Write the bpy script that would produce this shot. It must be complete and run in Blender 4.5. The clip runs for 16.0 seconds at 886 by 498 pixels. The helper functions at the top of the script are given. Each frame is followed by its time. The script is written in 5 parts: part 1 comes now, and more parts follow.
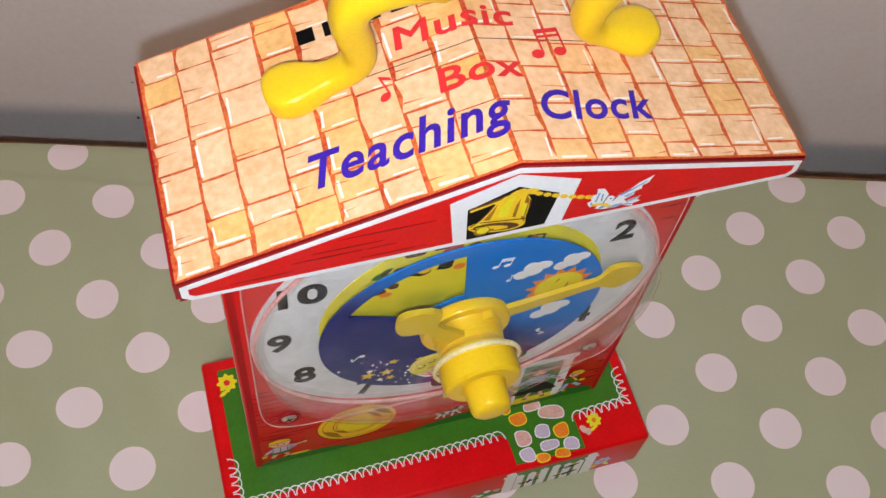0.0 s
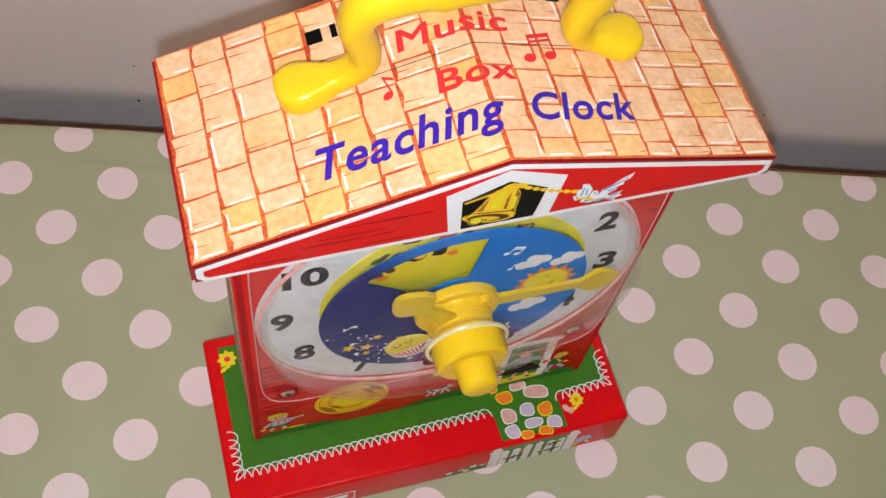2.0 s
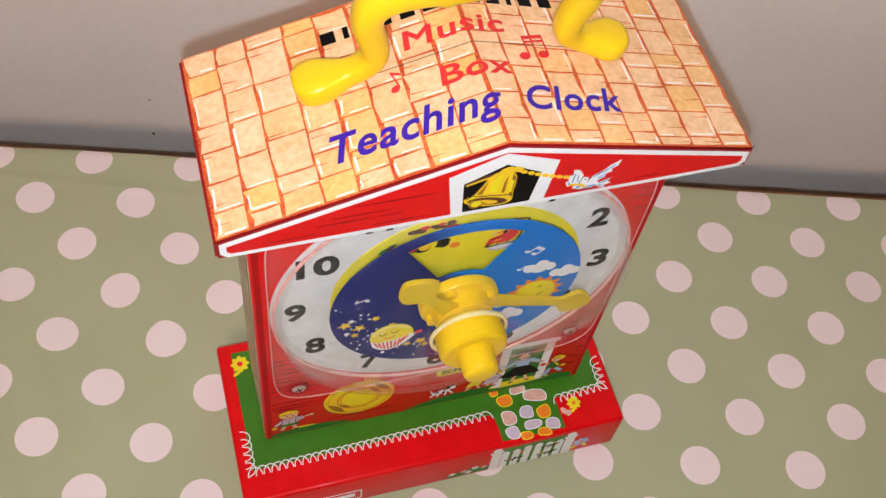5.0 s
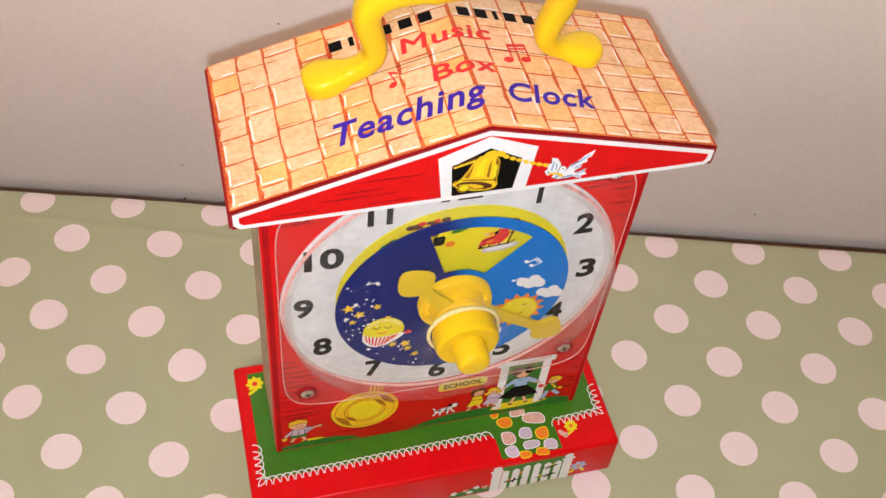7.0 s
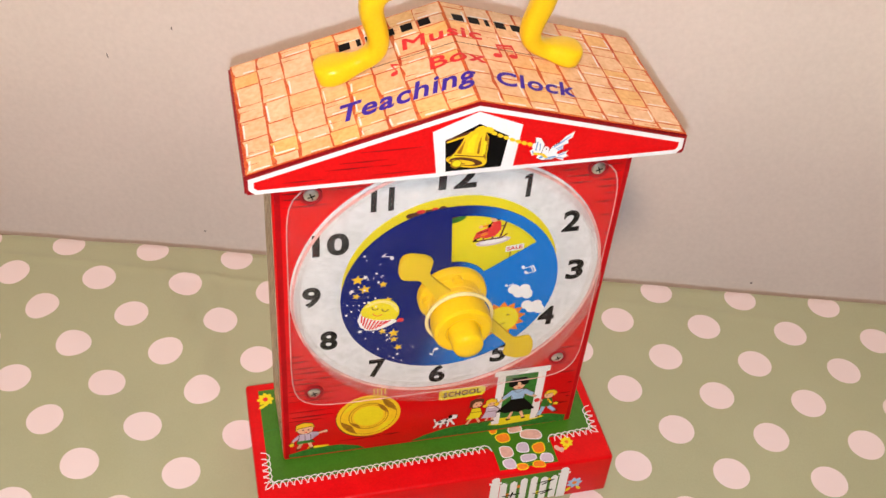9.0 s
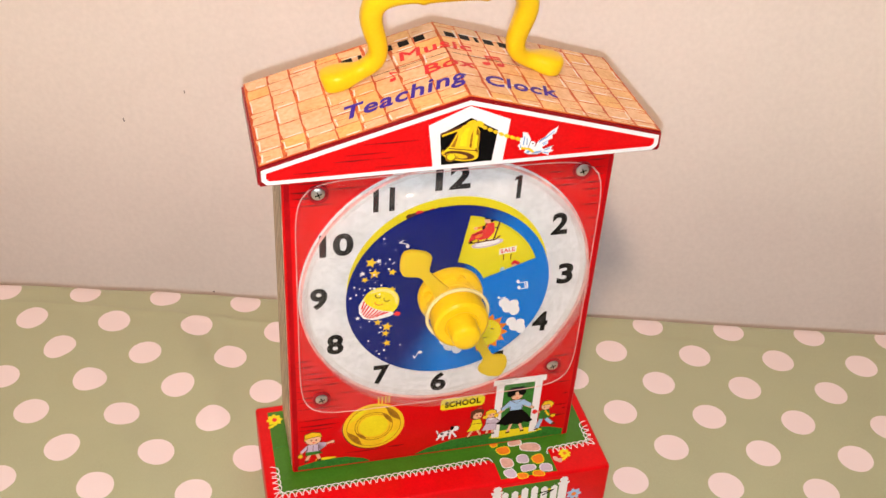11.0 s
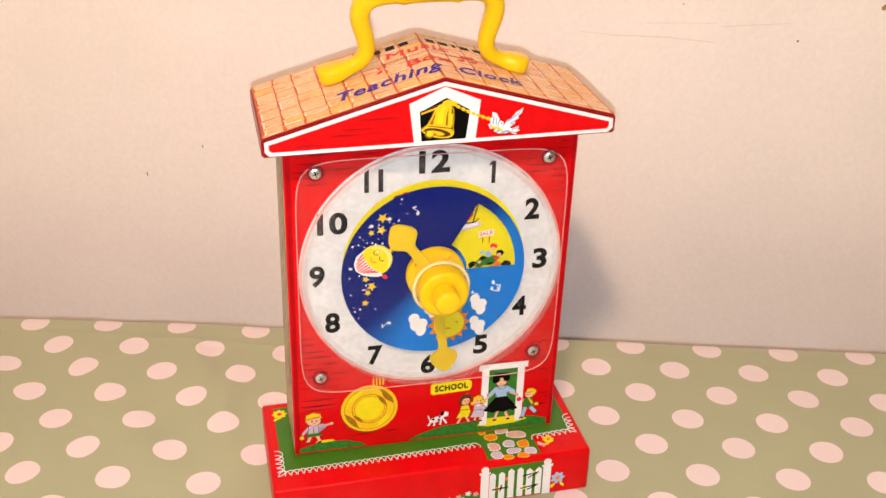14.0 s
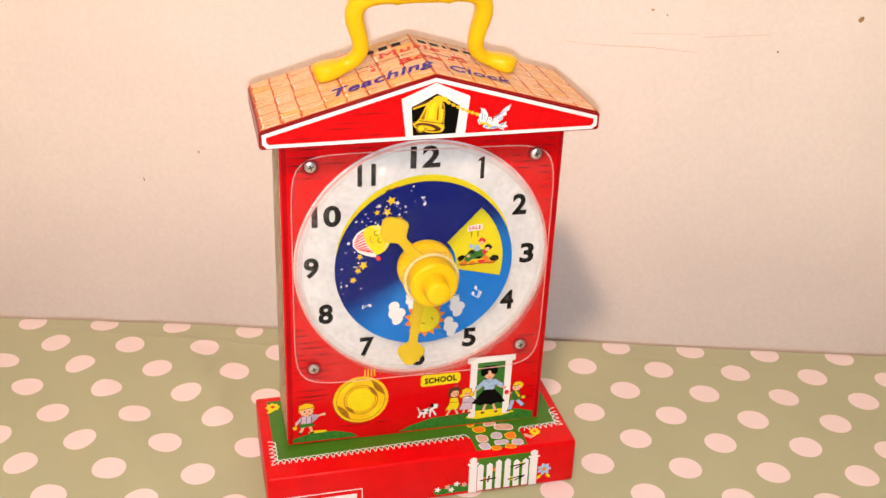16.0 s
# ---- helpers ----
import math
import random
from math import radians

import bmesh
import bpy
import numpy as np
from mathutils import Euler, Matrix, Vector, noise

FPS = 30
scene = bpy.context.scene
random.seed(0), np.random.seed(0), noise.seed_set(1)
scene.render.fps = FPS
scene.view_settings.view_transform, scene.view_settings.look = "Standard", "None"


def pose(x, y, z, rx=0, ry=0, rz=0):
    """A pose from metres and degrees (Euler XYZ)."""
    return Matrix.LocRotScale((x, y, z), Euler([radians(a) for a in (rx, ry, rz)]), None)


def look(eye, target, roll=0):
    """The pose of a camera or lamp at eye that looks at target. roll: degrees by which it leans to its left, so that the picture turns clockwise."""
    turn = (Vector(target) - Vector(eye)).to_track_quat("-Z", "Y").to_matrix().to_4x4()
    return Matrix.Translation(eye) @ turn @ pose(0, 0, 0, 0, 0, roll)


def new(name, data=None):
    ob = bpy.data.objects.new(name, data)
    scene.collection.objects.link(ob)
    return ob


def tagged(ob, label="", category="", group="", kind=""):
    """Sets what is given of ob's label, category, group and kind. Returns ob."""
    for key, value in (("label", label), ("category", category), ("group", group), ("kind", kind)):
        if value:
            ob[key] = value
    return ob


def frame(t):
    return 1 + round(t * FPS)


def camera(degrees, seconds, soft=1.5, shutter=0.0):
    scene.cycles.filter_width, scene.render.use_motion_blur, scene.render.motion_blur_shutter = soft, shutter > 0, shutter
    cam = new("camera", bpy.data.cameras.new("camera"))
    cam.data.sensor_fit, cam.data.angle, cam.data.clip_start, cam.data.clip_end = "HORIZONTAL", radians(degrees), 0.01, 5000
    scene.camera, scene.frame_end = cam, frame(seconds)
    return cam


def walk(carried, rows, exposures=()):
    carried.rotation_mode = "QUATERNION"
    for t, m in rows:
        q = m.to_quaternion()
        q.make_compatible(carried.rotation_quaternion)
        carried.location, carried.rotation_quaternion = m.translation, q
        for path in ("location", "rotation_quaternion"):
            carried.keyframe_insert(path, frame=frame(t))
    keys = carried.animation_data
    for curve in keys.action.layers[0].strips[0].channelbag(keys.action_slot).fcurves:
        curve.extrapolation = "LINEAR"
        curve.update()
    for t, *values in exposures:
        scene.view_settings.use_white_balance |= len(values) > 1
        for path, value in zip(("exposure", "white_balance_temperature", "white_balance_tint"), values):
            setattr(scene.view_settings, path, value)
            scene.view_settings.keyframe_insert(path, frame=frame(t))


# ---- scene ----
cam = camera(44.8, 16.0)
PATH = [
    (0, (-0.079, -0.166, 0.508), (0.308, 0.765, -1.219), 8.0),
    (0.5, (-0.08, -0.169, 0.516), (0.311, 0.744, -1.22), 8.9),
    (1, (-0.081, -0.172, 0.523), (0.311, 0.732, -1.217), 9.3),
    (1.5, (-0.084, -0.174, 0.528), (0.318, 0.724, -1.213), 10.1),
    (2, (-0.086, -0.175, 0.53), (0.318, 0.721, -1.212), 10.4),
    (2.5, (-0.088, -0.178, 0.531), (0.321, 0.727, -1.205), 10.5),
    (3, (-0.089, -0.181, 0.533), (0.322, 0.731, -1.199), 10.5),
    (3.5, (-0.091, -0.185, 0.535), (0.325, 0.737, -1.19), 10.5),
    (4, (-0.093, -0.191, 0.537), (0.325, 0.746, -1.179), 10.1),
    (6.5, (-0.1, -0.257, 0.545), (0.311, 0.878, -1.05), 7.0),
    (7, (-0.099, -0.277, 0.543), (0.302, 0.919, -1.009), 6.1),
    (7.5, (-0.1, -0.297, 0.54), (0.298, 0.956, -0.968), 5.6),
    (8, (-0.099, -0.322, 0.535), (0.287, 0.997, -0.918), 4.9),
    (8.5, (-0.101, -0.343, 0.529), (0.287, 1.03, -0.873), 4.6),
    (9, (-0.106, -0.358, 0.524), (0.293, 1.051, -0.838), 4.5),
    (11.5, (-0.122, -0.443, 0.493), (0.306, 1.151, -0.636), 2.4),
    (12, (-0.125, -0.462, 0.484), (0.305, 1.168, -0.593), 1.9),
    (12.5, (-0.124, -0.48, 0.477), (0.299, 1.178, -0.559), 1.5),
    (13, (-0.124, -0.496, 0.471), (0.297, 1.182, -0.533), 1.2),
    (13.5, (-0.124, -0.516, 0.464), (0.292, 1.184, -0.504), 1.0),
    (14, (-0.122, -0.53, 0.46), (0.29, 1.182, -0.489), 1.1),
    (14.5, (-0.123, -0.539, 0.458), (0.295, 1.178, -0.478), 1.3),
    (15, (-0.123, -0.548, 0.456), (0.296, 1.177, -0.467), 1.3),
    (15.5, (-0.125, -0.553, 0.454), (0.3, 1.176, -0.458), 1.5),
    (16, (-0.128, -0.557, 0.452), (0.306, 1.174, -0.451), 1.6),
]
EXPOSURES = [(0, -1.48, 5700, 12), (2, -1.30, 5750, 12), (4, -1.20, 5800, 12), (7, -0.84, 6000, 14), (9, -0.64, 6150, 15), (12.5, -0.40, 6300, 15), (16, -0.24, 6400, 16)]
TORCH, CEILING = 29500.0, 38.0

walk(cam, [(t, look(eye, target, roll)) for t, eye, target, roll in PATH], EXPOSURES)

# ---- light ----
world = bpy.data.worlds.new("world")
scene.world = world
world.use_nodes = True
world.node_tree.nodes["Background"].inputs[0].default_value = (0.9, 0.75, 0.6, 1)
world.node_tree.nodes["Background"].inputs[1].default_value = 0.02


def lamp(name, kind, energy, colour, m, size):
    data = bpy.data.lights.new(name, kind)
    data.energy, data.color = energy, colour
    if kind == "AREA":
        data.shape, data.size = "SQUARE", size
    else:
        data.shadow_soft_size = size
    ob = new(name, data)
    ob.matrix_world = m
    return ob


# the room's warm ceiling light; the torch under the lens is carried along (see torch())
lamp("ceiling_light", "AREA", CEILING, (1.0, 0.69, 0.46), look((-0.55, -1.27, 1.64), (0.05, 0.05, 0.1)), 0.14)
TORCH_OFFSET = pose(-0.0015, -0.0125, 0.002)   # from the lens to the torch

MM = 0.001
WALL_TURN = -15.87          # the table and the wall stand askew behind the clock
TABLE = pose(0, 0, -0.0026, 0, 0, WALL_TURN)
ROOM = pose(0, 0, 0, 0, 0, WALL_TURN)
EDGE, WALL = 0.1735, 0.2965  # table's far edge and the wall, along the table's own y


# ---- materials ----
def material(name, colour, rough=0.4, metal=0.0, vary=0.08, scale=90.0, bump=0.0, fine=900.0, coat=0.0, second=None, shine=0.14):
    """Principled surface with colour mottled at two scales, slight gloss wear and fine relief."""
    m = bpy.data.materials.new(name)
    m.use_nodes = True
    nt = m.node_tree
    p = nt.nodes["Principled BSDF"]
    p.inputs["Metallic"].default_value = metal
    p.inputs["Coat Weight"].default_value = coat
    p.inputs["Specular IOR Level"].default_value = shine
    p.inputs["Coat Roughness"].default_value = 0.07
    geo = nt.nodes.new("ShaderNodeNewGeometry")
    n1, n2 = nt.nodes.new("ShaderNodeTexNoise"), nt.nodes.new("ShaderNodeTexNoise")
    n1.inputs["Scale"].default_value, n2.inputs["Scale"].default_value = scale, fine
    n1.inputs["Detail"].default_value = 4
    for n in (n1, n2):
        nt.links.new(geo.outputs["Position"], n.inputs["Vector"])
    add = nt.nodes.new("ShaderNodeMath")
    add.operation = "ADD"
    nt.links.new(n1.outputs[0], add.inputs[0])
    nt.links.new(n2.outputs[0], add.inputs[1])
    mr = nt.nodes.new("ShaderNodeMapRange")
    mr.inputs["From Min"].default_value, mr.inputs["From Max"].default_value = 0.7, 1.3
    nt.links.new(add.outputs[0], mr.inputs["Value"])
    mix = nt.nodes.new("ShaderNodeMix")
    mix.data_type = "RGBA"
    low = [c * (1 - vary) for c in colour]
    high = second or [min(c * (1 + vary), 0.95) for c in colour]
    mix.inputs[6].default_value, mix.inputs[7].default_value = (*low, 1), (*high, 1)
    nt.links.new(mr.outputs[0], mix.inputs[0])
    nt.links.new(mix.outputs[2], p.inputs["Base Color"])
    rr = nt.nodes.new("ShaderNodeMapRange")
    rr.inputs["To Min"].default_value, rr.inputs["To Max"].default_value = rough * 0.8, min(rough * 1.25, 1)
    nt.links.new(n1.outputs[0], rr.inputs["Value"])
    nt.links.new(rr.outputs[0], p.inputs["Roughness"])
    if bump:
        b = nt.nodes.new("ShaderNodeBump")
        b.inputs["Strength"].default_value, b.inputs["Distance"].default_value = bump, 0.0006
        nt.links.new(add.outputs[0], b.inputs["Height"])
        nt.links.new(b.outputs[0], p.inputs["Normal"])
    m["out"] = mix.name
    return m


RED = material("red_tin", (0.60, 0.0018, 0.003), 0.40, vary=0.10, bump=0.012, coat=0.22, shine=0.08)
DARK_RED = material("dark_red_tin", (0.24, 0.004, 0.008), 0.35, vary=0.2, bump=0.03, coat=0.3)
# darker red for the strips down both edges of the front
EDGE_RED = material("darker_red_edge", (0.38, 0.003, 0.006), 0.4, vary=0.2, shine=0.08)
LINE_RED = material("siding_ink", (0.17, 0.003, 0.004), 0.35, vary=0.2)
WHITE = material("white_ink", (0.74, 0.74, 0.75), 0.35, vary=0.05)
DIAL_WHITE = material("worn_white_ink", (0.64, 0.645, 0.66), 0.45, vary=0.12, scale=60, fine=320)
BLACK = material("black_ink", (0.003, 0.0028, 0.003), 0.42, vary=0.3, shine=0.06)
YELLOW = material("yellow_plastic", (0.76, 0.50, 0.005), 0.30, vary=0.05, scale=40, bump=0.05, coat=0.25)
# yellow dulled to carry the haze of the cover before the pointers
HAND_YELLOW = material("hazed_yellow_plastic", (0.64, 0.46, 0.015), 0.45, vary=0.06)
YELLOW_INK = material("yellow_ink", (0.72, 0.62, 0.008), 0.4, vary=0.08)
PALE_YELLOW = material("pale_yellow_ink", (0.78, 0.68, 0.22), 0.4, vary=0.06)
GOLD_INK = material("gold_ink", (0.76, 0.50, 0.01), 0.4, vary=0.08, scale=120)
GREEN = material("green_ink", (0.045, 0.16, 0.010), 0.35, vary=0.12, coat=0.3)
LEAF = material("leaf_ink", (0.03, 0.16, 0.02), 0.4, vary=0.3, scale=300)
ORANGE = material("orange_ink", (0.72, 0.20, 0.015), 0.4, vary=0.15)
PINK = material("pink_ink", (0.62, 0.36, 0.30), 0.4, vary=0.15, scale=200)
LILAC = material("lilac_ink", (0.52, 0.44, 0.56), 0.4, vary=0.1)
SKIN = material("peach_ink", (0.72, 0.42, 0.26), 0.4, vary=0.08)
PALE_BLUE = material("pale_blue_ink", (0.30, 0.46, 0.66), 0.4, vary=0.15, scale=250)
DOVE_BLUE = material("dove_blue_ink", (0.20, 0.36, 0.58), 0.4, vary=0.2, scale=250)
BROWN = material("brown_ink", (0.09, 0.03, 0.012), 0.4, vary=0.3)
PURPLE = material("purple_ink", (0.045, 0.016, 0.32), 0.35, vary=0.15)
LETTER_RED = material("red_ink", (0.66, 0.03, 0.03), 0.35, vary=0.12)
GOLD_SHADE = material("gold_shade_ink", (0.30, 0.14, 0.008), 0.4, vary=0.3, scale=200)
CREAM_SIDE = material("side_print", (0.62, 0.55, 0.40), 0.4, vary=0.3, scale=45, fine=200)
CHROME = material("steel", (0.72, 0.70, 0.68), 0.36, metal=1.0, vary=0.1)
# red darkened to paint the shade inside the screw wells
SHADE_RED = material("well_shade_red", (0.28, 0.008, 0.012), 0.5, vary=0.2)


def tile_material():
    m = material("shingle_print", (0.76, 0.47, 0.24), 0.42, vary=0.10, scale=70, fine=420, coat=0.05, second=(0.86, 0.62, 0.39))
    nt = m.node_tree
    p, mix = nt.nodes["Principled BSDF"], nt.nodes[m["out"]]
    info, ramp, blend = nt.nodes.new("ShaderNodeObjectInfo"), nt.nodes.new("ShaderNodeValToRGB"), nt.nodes.new("ShaderNodeMix")
    blend.data_type, blend.blend_type = "RGBA", "MULTIPLY"
    blend.inputs[0].default_value = 1.0
    e = ramp.color_ramp.elements
    e[0].color, e[1].color = (1.0, 0.95, 0.90, 1), (1.0, 0.84, 0.45, 1)
    mid = e.new(0.55)
    mid.color = (1.0, 0.94, 0.92, 1)
    nt.links.new(info.outputs["Random"], ramp.inputs[0])
    nt.links.new(mix.outputs[2], blend.inputs[6])
    nt.links.new(ramp.outputs[0], blend.inputs[7])
    nt.links.new(blend.outputs[2], p.inputs["Base Color"])
    return m


TILE = tile_material()
TILE_LINE = material("shingle_joint", (0.55, 0.045, 0.012), 0.4, vary=0.3, scale=70, second=(0.74, 0.19, 0.04))
TILE_LIGHT = material("shingle_highlight", (0.82, 0.74, 0.68), 0.4, vary=0.06)


def clear_material():
    """Thin clear plastic: it lets the light through, shines at a slant, and is hazed by fine scratches."""
    m = bpy.data.materials.new("clear_plastic")
    m.use_nodes = True
    nt = m.node_tree
    nt.nodes.remove(nt.nodes["Principled BSDF"])
    clear, haze, gloss = nt.nodes.new("ShaderNodeBsdfTransparent"), nt.nodes.new("ShaderNodeBsdfDiffuse"), nt.nodes.new("ShaderNodeBsdfGlossy")
    clear.inputs[0].default_value = (0.992, 0.99, 0.985, 1)
    haze.inputs[0].default_value = (0.80, 0.80, 0.78, 1)
    gloss.inputs["Roughness"].default_value = 0.07
    tc, n, streak = nt.nodes.new("ShaderNodeTexCoord"), nt.nodes.new("ShaderNodeTexNoise"), nt.nodes.new("ShaderNodeMapRange")
    n.inputs["Scale"].default_value, n.inputs["Detail"].default_value, n.inputs["Roughness"].default_value = 55, 8, 0.7
    nt.links.new(tc.outputs["Object"], n.inputs["Vector"])
    streak.inputs["From Min"].default_value, streak.inputs["From Max"].default_value = 0.35, 0.75
    streak.inputs["To Min"].default_value, streak.inputs["To Max"].default_value = 0.001, 0.010
    nt.links.new(n.outputs[0], streak.inputs["Value"])
    a, b = nt.nodes.new("ShaderNodeMixShader"), nt.nodes.new("ShaderNodeMixShader")
    # worn most on the upright rim and round the knob; haze paints highlights there
    flat, far = nt.nodes.new("ShaderNodeVectorMath"), nt.nodes.new("ShaderNodeVectorMath")
    flat.operation, far.operation = "MULTIPLY", "LENGTH"
    flat.inputs[1].default_value = (1, 1, 0)
    nt.links.new(tc.outputs["Object"], flat.inputs[0])
    nt.links.new(flat.outputs[0], far.inputs[0])
    wear = nt.nodes.new("ShaderNodeValToRGB")
    grow = nt.nodes.new("ShaderNodeMapRange")
    grow.inputs["From Max"].default_value = 0.1
    nt.links.new(far.outputs["Value"], grow.inputs["Value"])
    e = wear.color_ramp.elements
    e[0].position, e[0].color = 0.165, (1, 1, 1, 1)
    e[1].position, e[1].color = 0.80, (0.25, 0.25, 0.25, 1)
    for at, v in ((0.185, 0.0), (0.64, 0.0), (0.735, 1.0)):
        knot = e.new(at)
        knot.color = (v, v, v, 1)
    nt.links.new(grow.outputs[0], wear.inputs[0])
    worn = nt.nodes.new("ShaderNodeMath")
    worn.operation = "MULTIPLY_ADD"
    worn.inputs[1].default_value = 5.0
    worn.inputs[2].default_value = 1.0
    nt.links.new(wear.outputs[0], worn.inputs[0])
    total = nt.nodes.new("ShaderNodeMath")
    total.operation = "MULTIPLY"
    nt.links.new(streak.outputs[0], total.inputs[0])
    nt.links.new(worn.outputs[0], total.inputs[1])
    nt.links.new(total.outputs[0], a.inputs[0])
    nt.links.new(clear.outputs[0], a.inputs[1])
    nt.links.new(haze.outputs[0], a.inputs[2])
    slant, steep, shine = nt.nodes.new("ShaderNodeLayerWeight"), nt.nodes.new("ShaderNodeMath"), nt.nodes.new("ShaderNodeMapRange")
    steep.operation, steep.inputs[1].default_value = "POWER", 4.0
    shine.inputs["To Min"].default_value, shine.inputs["To Max"].default_value = 0.010, 0.45
    slant.inputs["Blend"].default_value = 0.5
    nt.links.new(slant.outputs["Facing"], steep.inputs[0])
    nt.links.new(steep.outputs[0], shine.inputs["Value"])
    nt.links.new(shine.outputs[0], b.inputs[0])
    nt.links.new(a.outputs[0], b.inputs[1])
    nt.links.new(gloss.outputs[0], b.inputs[2])
    nt.links.new(b.outputs[0], nt.nodes["Material Output"].inputs["Surface"])
    return m


CLEAR = clear_material()
COLLAR = material("bright_clear_collar", (0.74, 0.63, 0.30), 0.16, vary=0.15, scale=150, coat=0.8, shine=0.6)
# opaque pinkish line drawn along the edges of the clear plastic
RIM = material("pale_plastic_edge", (0.66, 0.36, 0.33), 0.35, vary=0.3, scale=120)


def sky_disc_material():
    """Night blue turning to day blue round the disc, by the angle in the disc's own plane."""
    m = material("sky_disc_ink", (0.001, 0.008, 0.135), 0.45, vary=0.1, shine=0.05)
    nt = m.node_tree
    p, mix = nt.nodes["Principled BSDF"], nt.nodes[m["out"]]
    tc, sep, at = nt.nodes.new("ShaderNodeTexCoord"), nt.nodes.new("ShaderNodeSeparateXYZ"), nt.nodes.new("ShaderNodeMath")
    at.operation = "ARCTAN2"
    nt.links.new(tc.outputs["Object"], sep.inputs[0])
    nt.links.new(sep.outputs["X"], at.inputs[0])
    nt.links.new(sep.outputs["Y"], at.inputs[1])
    fr = nt.nodes.new("ShaderNodeMapRange")
    fr.inputs["From Min"].default_value, fr.inputs["From Max"].default_value = -math.pi, math.pi
    nt.links.new(at.outputs[0], fr.inputs["Value"])
    noise_tex, jig = nt.nodes.new("ShaderNodeTexNoise"), nt.nodes.new("ShaderNodeMath")
    noise_tex.inputs["Scale"].default_value = 900
    jig.operation = "MULTIPLY_ADD"
    jig.inputs[1].default_value = 0.07
    nt.links.new(tc.outputs["Object"], noise_tex.inputs["Vector"])
    nt.links.new(noise_tex.outputs[0], jig.inputs[0])
    nt.links.new(fr.outputs[0], jig.inputs[2])
    ramp = nt.nodes.new("ShaderNodeValToRGB")
    e = ramp.color_ramp.elements
    # ramp position: 0.5 is the moon, clockwise upwards; 0.82 the window's near edge
    e[0].position, e[0].color = 0.0, (1, 1, 1, 1)
    e[1].position, e[1].color = 0.84, (0, 0, 0, 1)
    for pos, v in ((0.30, 1), (0.38, 0), (0.90, 0.9), (1.0, 1)):
        k = e.new(pos)
        k.color = (v, v, v, 1)
    nt.links.new(jig.outputs[0], ramp.inputs[0])
    blend = nt.nodes.new("ShaderNodeMix")
    blend.data_type = "RGBA"
    blend.inputs[7].default_value = (0.003, 0.16, 0.58, 1)
    nt.links.new(ramp.outputs[0], blend.inputs[0])
    nt.links.new(mix.outputs[2], blend.inputs[6])
    nt.links.new(blend.outputs[2], p.inputs["Base Color"])
    return m


SKY = sky_disc_material()


def cloth_material():
    """Sage oilcloth with a staggered print of round pale dots."""
    m = material("dotted_oilcloth", (0.355, 0.378, 0.235), 0.38, vary=0.06, scale=14, fine=1500, bump=0.06, coat=0.22, shine=0.55)
    nt = m.node_tree
    p, mix = nt.nodes["Principled BSDF"], nt.nodes[m["out"]]
    tc, sep = nt.nodes.new("ShaderNodeTexCoord"), nt.nodes.new("ShaderNodeSeparateXYZ")
    nt.links.new(tc.outputs["Object"], sep.inputs[0])

    def op(kind, a, b=None, c=None):
        n = nt.nodes.new("ShaderNodeMath")
        n.operation = kind
        for k, v in enumerate((a, b, c)):
            if v is None:
                continue
            if isinstance(v, (int, float)):
                n.inputs[k].default_value = v
            else:
                nt.links.new(v, n.inputs[k])
        return n.outputs[0]

    masks = []
    slant = op("MULTIPLY_ADD", sep.outputs["Y"], 0.0153, sep.outputs["X"])   # the print runs a little askew
    for u0, v0 in ((0.11968, 0.13585), (0.149157, 0.105922)):
        du = op("WRAP", op("SUBTRACT", slant, u0), 0.029477, -0.029477)
        dv = op("WRAP", op("SUBTRACT", sep.outputs["Y"], v0), 0.029928, -0.029928)
        d = op("SQRT", op("ADD", op("MULTIPLY", du, du), op("MULTIPLY", dv, dv)))
        masks.append(op("LESS_THAN", d, 0.0110))
    dots = op("MAXIMUM", *masks)
    blend = nt.nodes.new("ShaderNodeMix")
    blend.data_type = "RGBA"
    blend.inputs[7].default_value = (0.74, 0.64, 0.65, 1)
    nt.links.new(dots, blend.inputs[0])
    nt.links.new(mix.outputs[2], blend.inputs[6])
    nt.links.new(blend.outputs[2], p.inputs["Base Color"])
    return m


CLOTH = cloth_material()
PAINT = material("wall_paint", (0.90, 0.85, 0.80), 0.75, vary=0.035, scale=9, fine=260, bump=0.05)
# for unseen walls, kept dark to cut bounce and reflections in the plastic
DIM_WALL = material("unseen_wall_dark", (0.16, 0.13, 0.11), 0.8, vary=0.08, scale=4)
CEILING_PAINT = material("ceiling_paint", (0.42, 0.40, 0.37), 0.8, vary=0.03, scale=5)
FLOOR_WOOD = material("floor_boards", (0.20, 0.11, 0.06), 0.5, vary=0.25, scale=6)
TABLE_WOOD = material("table_wood", (0.20, 0.085, 0.035), 0.5, vary=0.3, scale=30)
SCUFF = material("wall_scuff", (0.42, 0.27, 0.13), 0.8, vary=0.3, scale=300)
SCUFF_PALE = material("wall_scuff_pale", (0.80, 0.685, 0.585), 0.8, vary=0.1, scale=300)
SPECK = material("wall_speck", (0.06, 0.05, 0.05), 0.8, vary=0.2)


# ---- mesh helpers ----
def part(name, bm, mat, parent=None, label="", m=None):
    bmesh.ops.recalc_face_normals(bm, faces=bm.faces)
    me = bpy.data.meshes.new(name)
    bm.to_mesh(me)
    bm.free()
    me.materials.append(mat)
    ob = new(name, me)
    while parent and parent.parent and parent.parent.parent:
        # no deeper than thing, part, sub-part
        m = parent.matrix_basis @ (m if m is not None else Matrix())
        parent = parent.parent
    ob.parent = parent
    if m is not None:
        ob.matrix_local = m
    if label:
        tagged(ob, label)
    return ob


